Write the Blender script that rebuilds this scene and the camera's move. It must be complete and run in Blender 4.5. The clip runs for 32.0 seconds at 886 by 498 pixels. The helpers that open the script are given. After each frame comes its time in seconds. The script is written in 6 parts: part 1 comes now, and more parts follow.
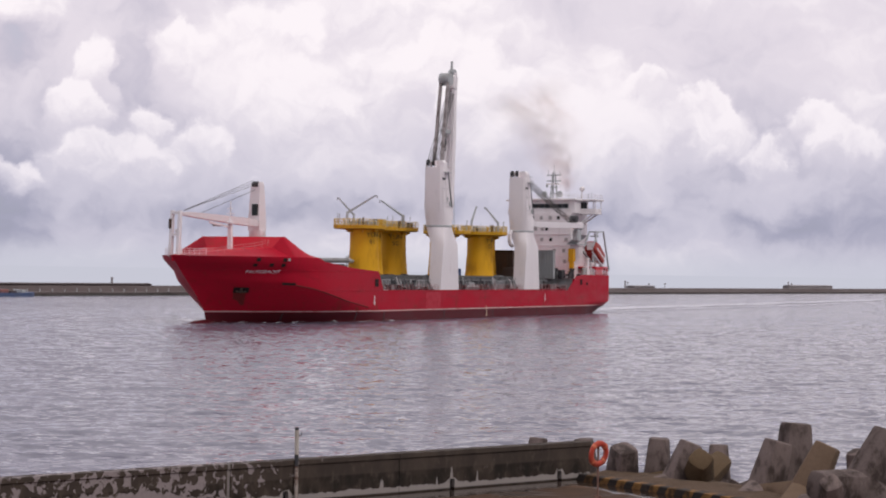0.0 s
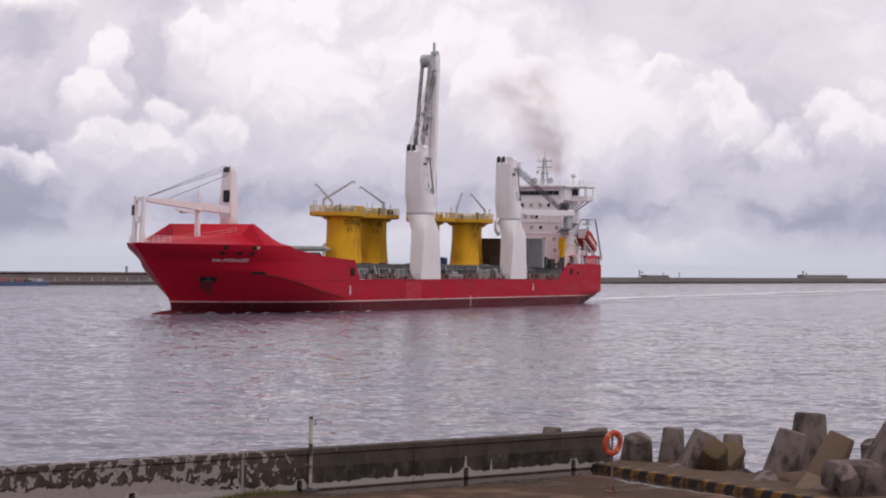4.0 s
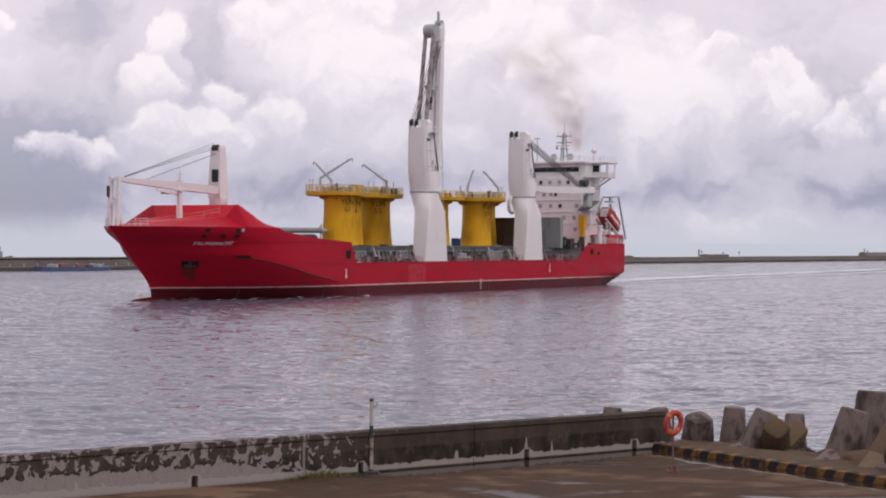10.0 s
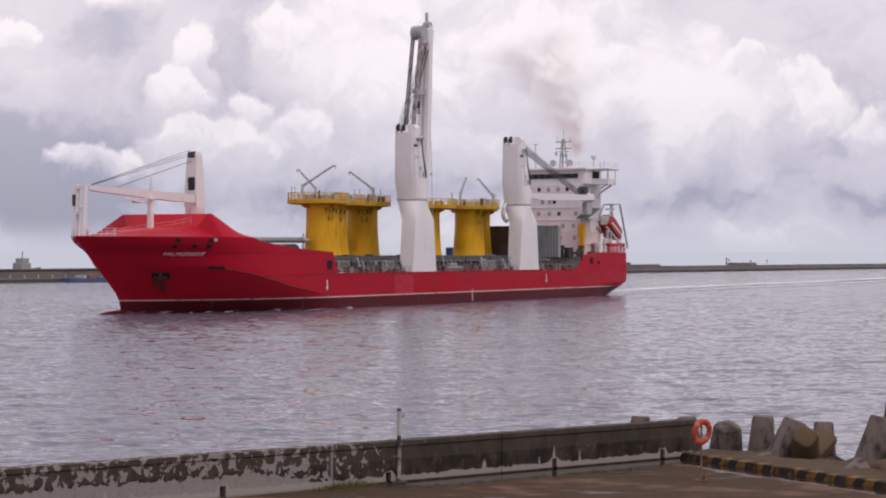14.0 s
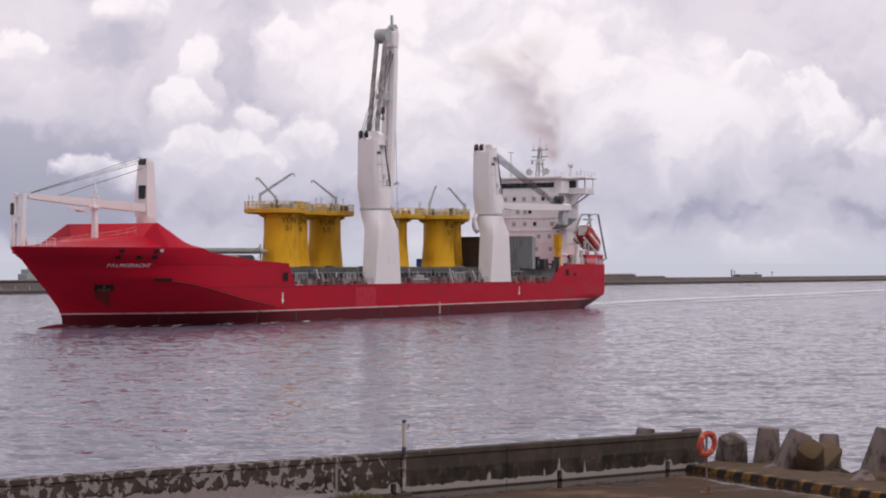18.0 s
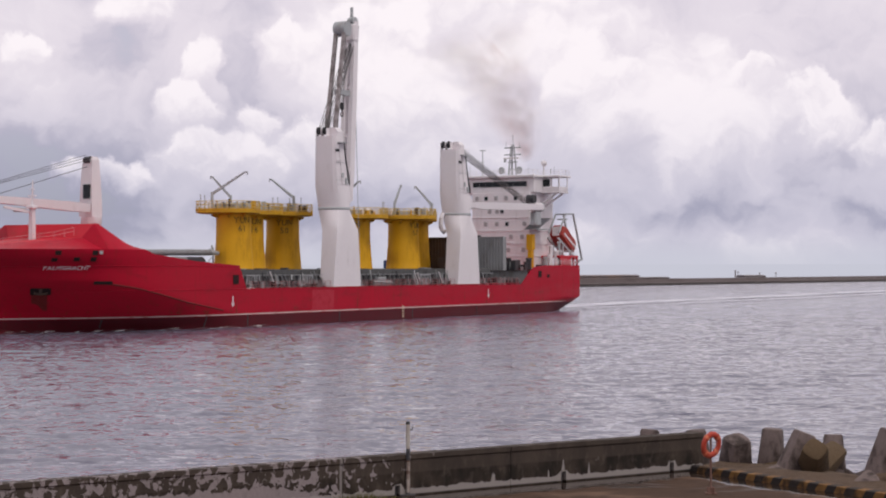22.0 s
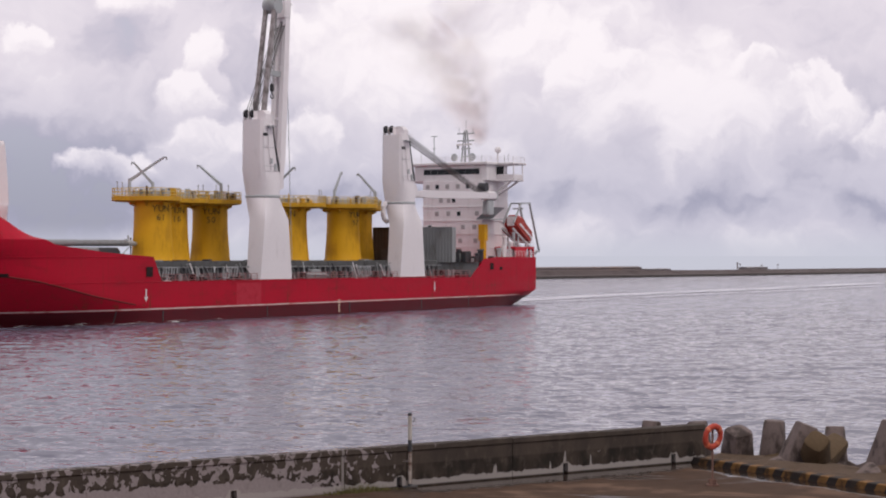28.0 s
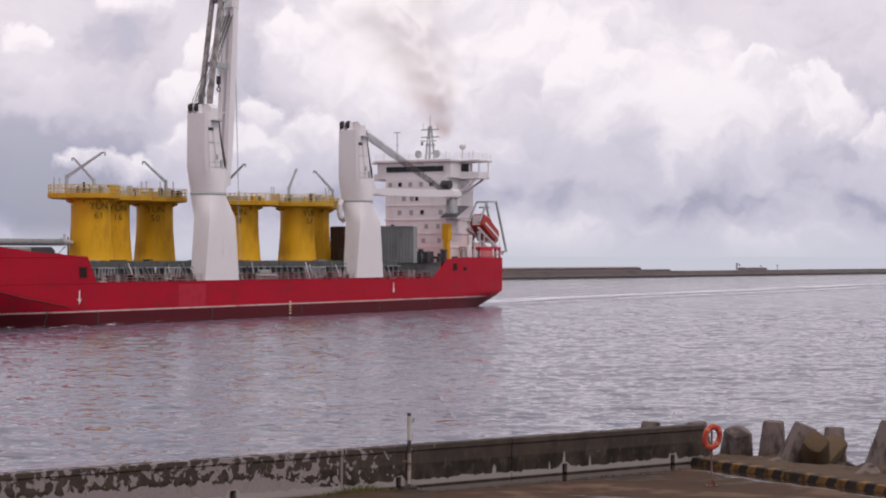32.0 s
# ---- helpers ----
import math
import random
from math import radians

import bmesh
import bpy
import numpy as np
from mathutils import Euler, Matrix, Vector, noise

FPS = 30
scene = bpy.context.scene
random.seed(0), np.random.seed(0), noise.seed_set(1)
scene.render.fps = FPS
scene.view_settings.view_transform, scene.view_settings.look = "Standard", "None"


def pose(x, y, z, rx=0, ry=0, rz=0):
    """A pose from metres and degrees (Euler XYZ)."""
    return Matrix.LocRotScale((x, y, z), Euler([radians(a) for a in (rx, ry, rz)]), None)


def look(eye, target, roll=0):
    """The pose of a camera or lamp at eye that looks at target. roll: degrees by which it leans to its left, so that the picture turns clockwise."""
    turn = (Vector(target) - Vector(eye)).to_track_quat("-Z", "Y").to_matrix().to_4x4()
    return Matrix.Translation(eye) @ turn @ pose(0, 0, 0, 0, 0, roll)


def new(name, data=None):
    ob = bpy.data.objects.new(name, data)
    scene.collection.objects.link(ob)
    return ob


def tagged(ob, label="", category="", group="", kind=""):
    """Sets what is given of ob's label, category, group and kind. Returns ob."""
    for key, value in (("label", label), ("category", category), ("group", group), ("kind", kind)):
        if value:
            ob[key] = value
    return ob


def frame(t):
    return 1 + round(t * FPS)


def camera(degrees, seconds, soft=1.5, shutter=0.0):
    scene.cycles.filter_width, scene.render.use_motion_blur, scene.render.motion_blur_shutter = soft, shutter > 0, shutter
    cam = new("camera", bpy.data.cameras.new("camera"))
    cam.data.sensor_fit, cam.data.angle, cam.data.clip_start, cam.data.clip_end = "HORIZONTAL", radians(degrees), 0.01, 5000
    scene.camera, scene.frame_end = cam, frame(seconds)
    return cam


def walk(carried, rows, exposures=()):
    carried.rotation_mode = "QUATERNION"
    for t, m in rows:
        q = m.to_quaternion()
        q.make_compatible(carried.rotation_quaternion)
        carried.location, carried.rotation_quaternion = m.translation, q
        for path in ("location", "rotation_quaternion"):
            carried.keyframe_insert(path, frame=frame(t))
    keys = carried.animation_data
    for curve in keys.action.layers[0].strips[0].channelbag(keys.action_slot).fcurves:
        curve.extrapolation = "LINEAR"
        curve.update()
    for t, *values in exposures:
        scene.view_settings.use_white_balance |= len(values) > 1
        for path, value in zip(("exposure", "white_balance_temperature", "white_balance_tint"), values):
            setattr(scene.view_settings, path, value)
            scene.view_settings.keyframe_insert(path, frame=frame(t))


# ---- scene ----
def aim(yaw, pitch, roll):
    """Camera pose on its fixed stand: degrees to the left, upwards and clockwise."""
    turn = Euler((radians(90 + pitch), 0, radians(yaw))).to_matrix().to_4x4()
    return Matrix.Translation((0, 0, 9.2)) @ turn @ pose(0, 0, 0, 0, 0, roll)


cam = camera(27.98, 32.0, soft=2.0)
walk(cam, [
    (0, aim(-2.545, 0.730, 0.874)), (0.5, aim(-2.431, 0.684, 0.876)), (1, aim(-2.409, 0.668, 1.000)),
    (1.5, aim(-2.387, 0.666, 1.007)), (2, aim(-2.346, 0.650, 1.013)), (2.5, aim(-2.318, 0.594, 1.030)),
    (3, aim(-2.263, 0.543, 0.991)), (3.5, aim(-2.168, 0.481, 0.946)), (5.5, aim(-1.917, 0.065, 0.847)),
    (6, aim(-1.820, 0.022, 0.849)), (6.5, aim(-1.718, -0.075, 0.793)), (7, aim(-1.588, -0.133, 0.690)),
    (7.5, aim(-1.360, -0.178, 0.547)), (8, aim(-1.102, -0.250, 0.397)), (8.5, aim(-0.861, -0.302, 0.305)),
    (9, aim(-0.607, -0.253, 0.236)), (9.5, aim(-0.393, -0.248, 0.316)), (10, aim(-0.218, -0.236, 0.313)),
    (10.5, aim(-0.013, -0.168, 0.177)), (11, aim(0.124, -0.125, 0.184)), (11.5, aim(0.225, -0.091, 0.208)),
    (12, aim(0.288, -0.075, 0.172)), (12.5, aim(0.412, -0.062, 0.096)), (13, aim(0.529, -0.001, -0.018)),
    (13.5, aim(0.602, 0.050, 0.020)), (14, aim(0.647, 0.070, 0.062)), (14.5, aim(0.622, 0.100, 0.089)),
    (16.5, aim(0.684, 0.252, 0.106)), (17, aim(0.735, 0.355, -0.060)), (17.5, aim(0.783, 0.428, -0.007)),
    (18, aim(0.811, 0.440, 0.108)), (18.5, aim(0.849, 0.438, 0.119)), (19, aim(0.882, 0.465, 0.085)),
    (19.5, aim(0.910, 0.486, 0.026)), (20, aim(0.931, 0.471, 0.055)), (20.5, aim(0.929, 0.525, -0.026)),
    (21, aim(0.918, 0.549, 0.003)), (21.5, aim(0.917, 0.542, -0.047)), (22, aim(0.924, 0.490, -0.046)),
    (22.5, aim(0.958, 0.466, -0.045)), (23, aim(0.987, 0.437, -0.035)), (23.5, aim(0.989, 0.417, -0.070)),
    (24, aim(0.990, 0.324, -0.033)), (24.5, aim(0.977, 0.253, 0.048)), (25, aim(0.977, 0.221, 0.056)),
    (25.5, aim(0.994, 0.226, -0.021)), (27.5, aim(0.979, 0.206, 0.045)), (28, aim(0.991, 0.217, 0.016)),
    (28.5, aim(0.985, 0.215, 0.001)), (29, aim(0.995, 0.212, 0.040)), (29.5, aim(0.995, 0.203, 0.023)),
    (30, aim(0.983, 0.182, 0.011)), (30.5, aim(0.984, 0.161, 0.044)), (31, aim(0.990, 0.162, -0.007)),
    (31.5, aim(0.996, 0.193, 0.074)), (32, aim(0.972, 0.225, 0.079))], exposures=[(0, 0.0, 6500, 10), (32, 0.0, 6500, 10)])

# ---- world and sun ----
world = bpy.data.worlds.new("overcast_sky")
scene.world = world
world.use_nodes = True


class Tree:
    """Short-hand for node trees."""

    def __init__(self, tree):
        self.tree = tree

    def node(self, kind, **values):
        n = self.tree.nodes.new(kind)
        for key, value in values.items():
            if key == "op":
                n.operation = value
            elif key == "mode":
                n.blend_type = value
            elif key == "dtype":
                n.data_type = value
            elif key == "ins":
                for k, v in value.items():
                    self.put(n.inputs[k], v)
        return n

    def put(self, socket, v):
        if hasattr(v, "is_output"):
            self.tree.links.new(v, socket)
        else:
            socket.default_value = v

    def math(self, op, a, b=0.0, c=0.0):
        n = self.node("ShaderNodeMath", op=op)
        for s, v in zip(n.inputs, (a, b, c)):
            self.put(s, v)
        return n.outputs[0]

    def mix(self, f, a, b, mode="MIX"):
        n = self.node("ShaderNodeMix", dtype="RGBA", mode=mode)
        self.put(n.inputs["Factor"], f)
        for s, v in ((n.inputs[6], a), (n.inputs[7], b)):
            self.put(s, (*v, 1) if isinstance(v, tuple) and len(v) == 3 else v)
        return n.outputs[2]

    def smooth(self, v, lo, hi, a=0.0, b=1.0):
        n = self.node("ShaderNodeMapRange")
        n.interpolation_type = "SMOOTHSTEP"
        for s, x in zip(n.inputs, (v, lo, hi, a, b)):
            self.put(s, x)
        return n.outputs[0]

    def noise(self, vector, scale, detail=5.0, rough=0.55, distortion=0.0):
        n = self.node("ShaderNodeTexNoise")
        for k, v in (("Vector", vector), ("Scale", scale), ("Detail", detail), ("Roughness", rough), ("Distortion", distortion)):
            self.put(n.inputs[k], v)
        return n.outputs["Fac"]

    def mapping(self, vector, scale=(1, 1, 1), location=(0, 0, 0), rotation=(0, 0, 0)):
        n = self.node("ShaderNodeMapping")
        for k, v in (("Vector", vector), ("Scale", scale), ("Location", location), ("Rotation", rotation)):
            self.put(n.inputs[k], v)
        return n.outputs[0]


def build_sky():
    """Cumulus heads with crisp lit tops and soft grey feet, one behind the other, over a bright uneven veil."""
    t = Tree(world.node_tree)
    t.tree.nodes.clear()
    direction = t.node("ShaderNodeTexCoord").outputs["Generated"]
    parts = t.node("ShaderNodeSeparateXYZ", ins={0: direction}).outputs
    ahead = t.math("MAXIMUM", t.math("ABSOLUTE", parts[1]), 0.05)
    u = t.math("DIVIDE", parts[0], ahead)
    v = t.math("MAXIMUM", parts[2], 0.0)
    sky = t.node("ShaderNodeTexSky")
    sky.sky_type, sky.sun_disc = "NISHITA", False
    sky.sun_elevation, sky.sun_rotation = radians(SUN_HEIGHT), radians(SUN_TURN)
    blue = t.node("ShaderNodeVectorMath", op="SCALE", ins={0: sky.outputs[0], "Scale": 0.10}).outputs[0]
    flat = t.node("ShaderNodeCombineXYZ", ins={0: u, 1: v, 2: 0.37}).outputs[0]

    def warp(scale, amount, detail):
        n = t.node("ShaderNodeTexNoise", ins={"Vector": flat, "Scale": scale, "Detail": detail, "Roughness": 0.55})
        off = t.node("ShaderNodeVectorMath", op="SUBTRACT", ins={0: n.outputs["Color"], 1: (0.5, 0.5, 0.5)}).outputs[0]
        return t.node("ShaderNodeVectorMath", op="MULTIPLY", ins={0: off, 1: (amount, amount, 0)}).outputs[0]

    def billow(du, dv):
        at = t.node("ShaderNodeVectorMath", op="ADD", ins={0: bent, 1: (du, dv, 0)}).outputs[0]
        cell = t.node("ShaderNodeTexVoronoi", ins={"Vector": at, "Scale": 44.0, "Detail": 3.0, "Roughness": 0.5, "Lacunarity": 2.2})
        cell.normalize = True
        cell.feature = "SMOOTH_F1"
        cell.inputs["Smoothness"].default_value = 0.7
        return cell.outputs["Distance"]

    bent = t.node("ShaderNodeVectorMath", op="ADD", ins={0: flat, 1: warp(14.0, 0.05, 3.0)}).outputs[0]
    bent = t.node("ShaderNodeVectorMath", op="ADD", ins={0: bent, 1: warp(60.0, 0.020, 4.0)}).outputs[0]
    lump = billow(0.0, 0.0)
    relief = t.math("SUBTRACT", billow(-0.002, 0.005), lump)
    broad = t.noise(t.mapping(bent, scale=(0.75, 1.15, 1)), 9.0, 5.0, 0.55)
    rise = t.smooth(v, 0.02, 0.13)
    level = t.math("ADD", t.smooth(broad, 0.32, 0.68, -0.10, 0.72), t.math("MULTIPLY", relief, 0.6))
    level = t.math("ADD", level, t.math("MULTIPLY", rise, 0.20))
    level = t.math("ADD", level, t.smooth(u, -0.16, 0.2, -0.12, 0.17))
    for bu, bv, rw, rh in GAPS:
        off = t.node("ShaderNodeVectorMath", op="SUBTRACT", ins={0: bent, 1: (bu, bv, 0.37)}).outputs[0]
        off = t.node("ShaderNodeVectorMath", op="MULTIPLY", ins={0: off, 1: (1 / rw, 1 / rh, 0)}).outputs[0]
        d = t.node("ShaderNodeVectorMath", op="LENGTH", ins={0: off}).outputs["Value"]
        level = t.math("SUBTRACT", level, t.smooth(d, 1.6, 0.1, 0.0, 0.28))
    tilt = t.math("MULTIPLY", t.math("SUBTRACT", 0.42, lump), 0.9)
    detail = t.math("ADD", t.math("MULTIPLY", relief, 1.0), tilt)
    for bu, bv, rw, rh in HEAPS:
        off = t.node("ShaderNodeVectorMath", op="SUBTRACT", ins={0: bent, 1: (bu, bv, 0.37)}).outputs[0]
        off = t.node("ShaderNodeVectorMath", op="MULTIPLY", ins={0: off, 1: (1 / rw, 1 / rh, 0)}).outputs[0]
        d = t.node("ShaderNodeVectorMath", op="LENGTH", ins={0: off}).outputs["Value"]
        height = t.node("ShaderNodeSeparateXYZ", ins={0: off}).outputs[1]
        cover = t.math("MULTIPLY", t.smooth(t.math("SUBTRACT", d, t.math("MULTIPLY", tilt, 0.8)), 1.12, 0.72), t.smooth(height, -1.1, 0.35, 0.0, HEAD_COVER))
        top = t.math("ADD", t.math("MULTIPLY_ADD", height, 0.20, 0.66 + 0.9 * bv), detail)
        level = t.math("ADD", level, t.math("MULTIPLY", cover, t.math("SUBTRACT", top, level)))
    level = t.math("ADD", level, t.smooth(v, 0.034, 0.006, 0.0, 0.22))
    shade = t.mix(rise, (0.335, 0.335, 0.445), (0.54, 0.505, 0.60))
    middle = t.mix(rise, (0.56, 0.54, 0.64), (0.74, 0.68, 0.75))
    bright = t.mix(rise, (0.80, 0.755, 0.82), (0.925, 0.86, 0.895))
    out = t.mix(t.smooth(level, -0.12, 0.52), shade, middle)
    out = t.mix(t.smooth(level, 0.46, 1.0), out, bright)
    out = t.mix(t.smooth(level, 0.06, -0.2, 0.0, 0.12), out, blue)
    # haze at the horizon, and a pale even deck overhead
    out = t.mix(t.smooth(v, 0.020, 0.0, 0.0, 0.85), out, HAZE)
    out = t.mix(t.smooth(v, 0.25, 0.5), out, (0.72, 0.69, 0.73))
    back = t.node("ShaderNodeBackground", ins={"Color": out, "Strength": SKY_STRENGTH})
    t.node("ShaderNodeOutputWorld", ins={0: back.outputs[0]})


SUN_HEIGHT, SUN_TURN, SKY_STRENGTH = 58.0, 135.0, 1.06
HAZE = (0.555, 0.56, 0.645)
HEAD_COVER = 0.85
# cloud heads from the highest and farthest down to the lowest: bearing, height, half width, half height
HEAPS = [(-0.192, 0.141, 0.022, 0.018), (0.02, 0.150, 0.05, 0.022), (-0.050, 0.128, 0.030, 0.020), (-0.100, 0.116, 0.020, 0.018), (-0.150, 0.104, 0.011, 0.020),
         (-0.257, 0.122, 0.012, 0.012), (-0.030, 0.095, 0.034, 0.024), (0.035, 0.112, 0.034, 0.022), (0.082, 0.100, 0.014, 0.014), (0.060, 0.095, 0.020, 0.016),
         (-0.160, 0.086, 0.014, 0.015), (-0.126, 0.079, 0.011, 0.013), (-0.145, 0.062, 0.034, 0.014), (-0.095, 0.070, 0.020, 0.014), (-0.207, 0.050, 0.028, 0.010), (0.152, 0.098, 0.014, 0.009),
         (0.183, 0.082, 0.016, 0.015), (0.197, 0.092, 0.012, 0.012), (0.204, 0.075, 0.020, 0.018), (0.256, 0.084, 0.016, 0.012), (0.275, 0.072, 0.022, 0.014), (0.232, 0.066, 0.016, 0.014)]
GAPS = [(-0.212, 0.122, 0.032, 0.026), (-0.205, 0.116, 0.034, 0.022), (-0.215, 0.06, 0.04, 0.02), (-0.128, 0.112, 0.016, 0.022), (-0.215, 0.026, 0.100, 0.015), (-0.175, 0.092, 0.010, 0.016), (-0.085, 0.036, 0.060, 0.012),
        (-0.144, 0.098, 0.009, 0.02), (0.0, 0.042, 0.055, 0.015), (0.094, 0.063, 0.016, 0.018), (0.188, 0.050, 0.014, 0.014), (0.120, 0.030, 0.060, 0.011), (0.232, 0.034, 0.05, 0.012)]
build_sky()

sun = new("sun", bpy.data.lights.new("sun", "SUN"))
sun.data.energy, sun.data.angle, sun.data.color = 1.3, radians(14), (1.0, 0.95, 0.9)
sun.matrix_world = look((0, 0, 0), (-math.cos(radians(SUN_HEIGHT)) * math.sin(radians(SUN_TURN)),
                                    -math.cos(radians(SUN_HEIGHT)) * math.cos(radians(SUN_TURN)), -math.sin(radians(SUN_HEIGHT))))


# ---- materials ----
def material(name, colour, rough=0.6, metal=0.0, stain=None, amount=0.5, scale=1.0, grain=0.12, bump=0.0, streak=1.0, cover=0.5):
    """Painted, stained and slightly uneven surface: two scales of variation, in metres of the thing's own space."""
    mat = bpy.data.materials.new(name)
    mat.use_nodes = True
    t = Tree(mat.node_tree)
    bsdf = t.tree.nodes["Principled BSDF"]
    where = t.node("ShaderNodeTexCoord").outputs["Object"]
    where = t.mapping(where, scale=(1, 1, 1 / streak))
    fine = t.noise(where, 9.0 * scale, 6.0, 0.65)
    broad = t.noise(where, 0.9 * scale, 5.0, 0.6)
    tint = t.node("ShaderNodeObjectInfo").outputs["Random"]
    dark = tuple(c * (1 - grain) for c in colour)
    light = tuple(min(1, c * (1 + grain)) for c in colour)
    col = t.mix(fine, dark, light)
    col = t.mix(t.math("MULTIPLY", tint, grain), col, dark)
    if stain:
        spots = t.smooth(t.math("ADD", t.math("MULTIPLY", broad, 0.75), t.math("MULTIPLY", fine, 0.25)), 1.0 - cover, 1.16 - cover)
        col = t.mix(t.math("MULTIPLY", spots, amount), col, stain)
    t.put(bsdf.inputs["Base Color"], col)
    t.put(bsdf.inputs["Roughness"], t.smooth(broad, 0.3, 0.7, max(0.05, rough - 0.1), min(1, rough + 0.1)))
    bsdf.inputs["Metallic"].default_value = metal
    bsdf.inputs["Specular IOR Level"].default_value = 0.28
    if bump:
        b = t.node("ShaderNodeBump", ins={"Strength": 0.6, "Distance": bump, "Height": fine})
        t.put(bsdf.inputs["Normal"], b.outputs[0])
    return mat


def hull_material():
    """Red topsides, dark red-brown boot-topping under the stripe, rust runs and scuffs."""
    mat = bpy.data.materials.new("hull_paint")
    mat.use_nodes = True
    t = Tree(mat.node_tree)
    bsdf = t.tree.nodes["Principled BSDF"]
    where = t.node("ShaderNodeTexCoord").outputs["Object"]
    z = t.node("ShaderNodeSeparateXYZ", ins={0: where}).outputs[2]
    broad = t.noise(t.mapping(where, scale=(0.12, 0.12, 0.3)), 1.0, 5.0, 0.6)
    run = t.noise(t.mapping(where, scale=(1.6, 1.6, 0.09)), 1.0, 5.0, 0.65)
    fine = t.noise(where, 3.0, 6.0, 0.65)
    red = t.mix(broad, (0.31, 0.0035, 0.016), (0.46, 0.0075, 0.029))
    red = t.mix(t.math("MULTIPLY", t.smooth(fine, 0.48, 0.75), 0.35), red, (0.20, 0.012, 0.014))
    red = t.mix(t.math("MULTIPLY", t.smooth(run, 0.54, 0.70), 0.4), red, (0.19, 0.016, 0.016))
    grime = t.noise(t.mapping(where, scale=(0.16, 0.16, 0.42), location=(3, 0, 1)), 1.0, 6.0, 0.65, 0.6)
    red = t.mix(t.smooth(grime, 0.52, 0.72, 0.0, 0.4), red, (0.16, 0.010, 0.016))
    rusty = t.math("MULTIPLY", t.smooth(t.math("ADD", t.math("MULTIPLY", run, 0.6), t.math("MULTIPLY", grime, 0.4)), 0.55, 0.64, 0.0, 0.7), t.smooth(z, 5.5, 2.0))
    red = t.mix(rusty, red, (0.14, 0.035, 0.016))
    boot = t.mix(broad, (0.060, 0.006, 0.010), (0.115, 0.011, 0.018))
    boot = t.mix(t.math("MULTIPLY", t.smooth(fine, 0.5, 0.7), 0.6), boot, (0.045, 0.022, 0.018))
    col = t.mix(t.smooth(t.math("ADD", z, t.math("MULTIPLY", fine, 0.15)), 1.82, 1.86), boot, red)
    t.put(bsdf.inputs["Base Color"], col)
    t.put(bsdf.inputs["Roughness"], t.smooth(broad, 0.3, 0.7, 0.38, 0.55))
    bsdf.inputs["Specular IOR Level"].default_value = 0.12
    b = t.node("ShaderNodeBump", ins={"Strength": 0.35, "Distance": 0.08, "Height": t.noise(t.mapping(where, scale=(0.35, 0.35, 0.5)), 1.0, 2.0, 0.5)})
    t.put(bsdf.inputs["Normal"], b.outputs[0])
    return mat


def water_material():
    """Sheltered water: long low ripples that keep reflections upright, with steeper short wavelets in gusty patches."""
    mat = bpy.data.materials.new("harbour_water")
    mat.use_nodes = True
    t = Tree(mat.node_tree)
    bsdf = t.tree.nodes["Principled BSDF"]
    where = t.node("ShaderNodeTexCoord").outputs["Object"]

    def slopes(scale, rotation, detail, k, warp):
        n = t.node("ShaderNodeTexNoise", ins={"Vector": t.mapping(where, scale=(0.5, 1.0, 1), rotation=(0, 0, rotation)), "Scale": scale, "Detail": detail, "Roughness": 0.5, "Distortion": warp})
        off = t.node("ShaderNodeVectorMath", op="SUBTRACT", ins={0: n.outputs["Color"], 1: (0.5, 0.5, 0.5)}).outputs[0]
        return t.node("ShaderNodeVectorMath", op="MULTIPLY", ins={0: off, 1: (k * 0.35, k, 0)}).outputs[0]
    patch = t.noise(t.mapping(where, scale=(0.3, 1, 1)), 0.022, 4.0, 0.55)
    t.put(bsdf.inputs["Base Color"], t.mix(patch, (0.088, 0.090, 0.128), (0.140, 0.124, 0.168)))
    bsdf.inputs["Roughness"].default_value = 0.07
    bsdf.inputs["IOR"].default_value = 1.47
    gust = t.smooth(patch, 0.3, 0.7, 0.75, 1.15)
    tilt = t.node("ShaderNodeVectorMath", op="ADD", ins={0: slopes(2.5, 0.12, 2.0, 1.0, 0.6), 1: slopes(0.75, -0.15, 2.0, 0.42, 0.4)}).outputs[0]
    tilt = t.node("ShaderNodeVectorMath", op="SCALE", ins={0: tilt, "Scale": gust}).outputs[0]
    steep = t.smooth(t.noise(t.mapping(where, scale=(0.32, 1.0, 1), rotation=(0, 0, 0.05)), 1.15, 3.0, 0.55, 0.4), 0.60, 0.70, 0.0, -0.38)
    tilt = t.node("ShaderNodeVectorMath", op="ADD", ins={0: tilt, 1: t.node("ShaderNodeCombineXYZ", ins={1: steep}).outputs[0]}).outputs[0]
    # fixed tilt towards the quay, so the water mirrors higher, brighter sky
    tilt = t.node("ShaderNodeVectorMath", op="ADD", ins={0: tilt, 1: (0, -0.08, 0)}).outputs[0]
    tilt = t.node("ShaderNodeVectorMath", op="ADD", ins={0: tilt, 1: t.node("ShaderNodeNewGeometry").outputs["Normal"]}).outputs[0]
    t.put(bsdf.inputs["Normal"], t.node("ShaderNodeVectorMath", op="NORMALIZE", ins={0: tilt}).outputs[0])
    return mat


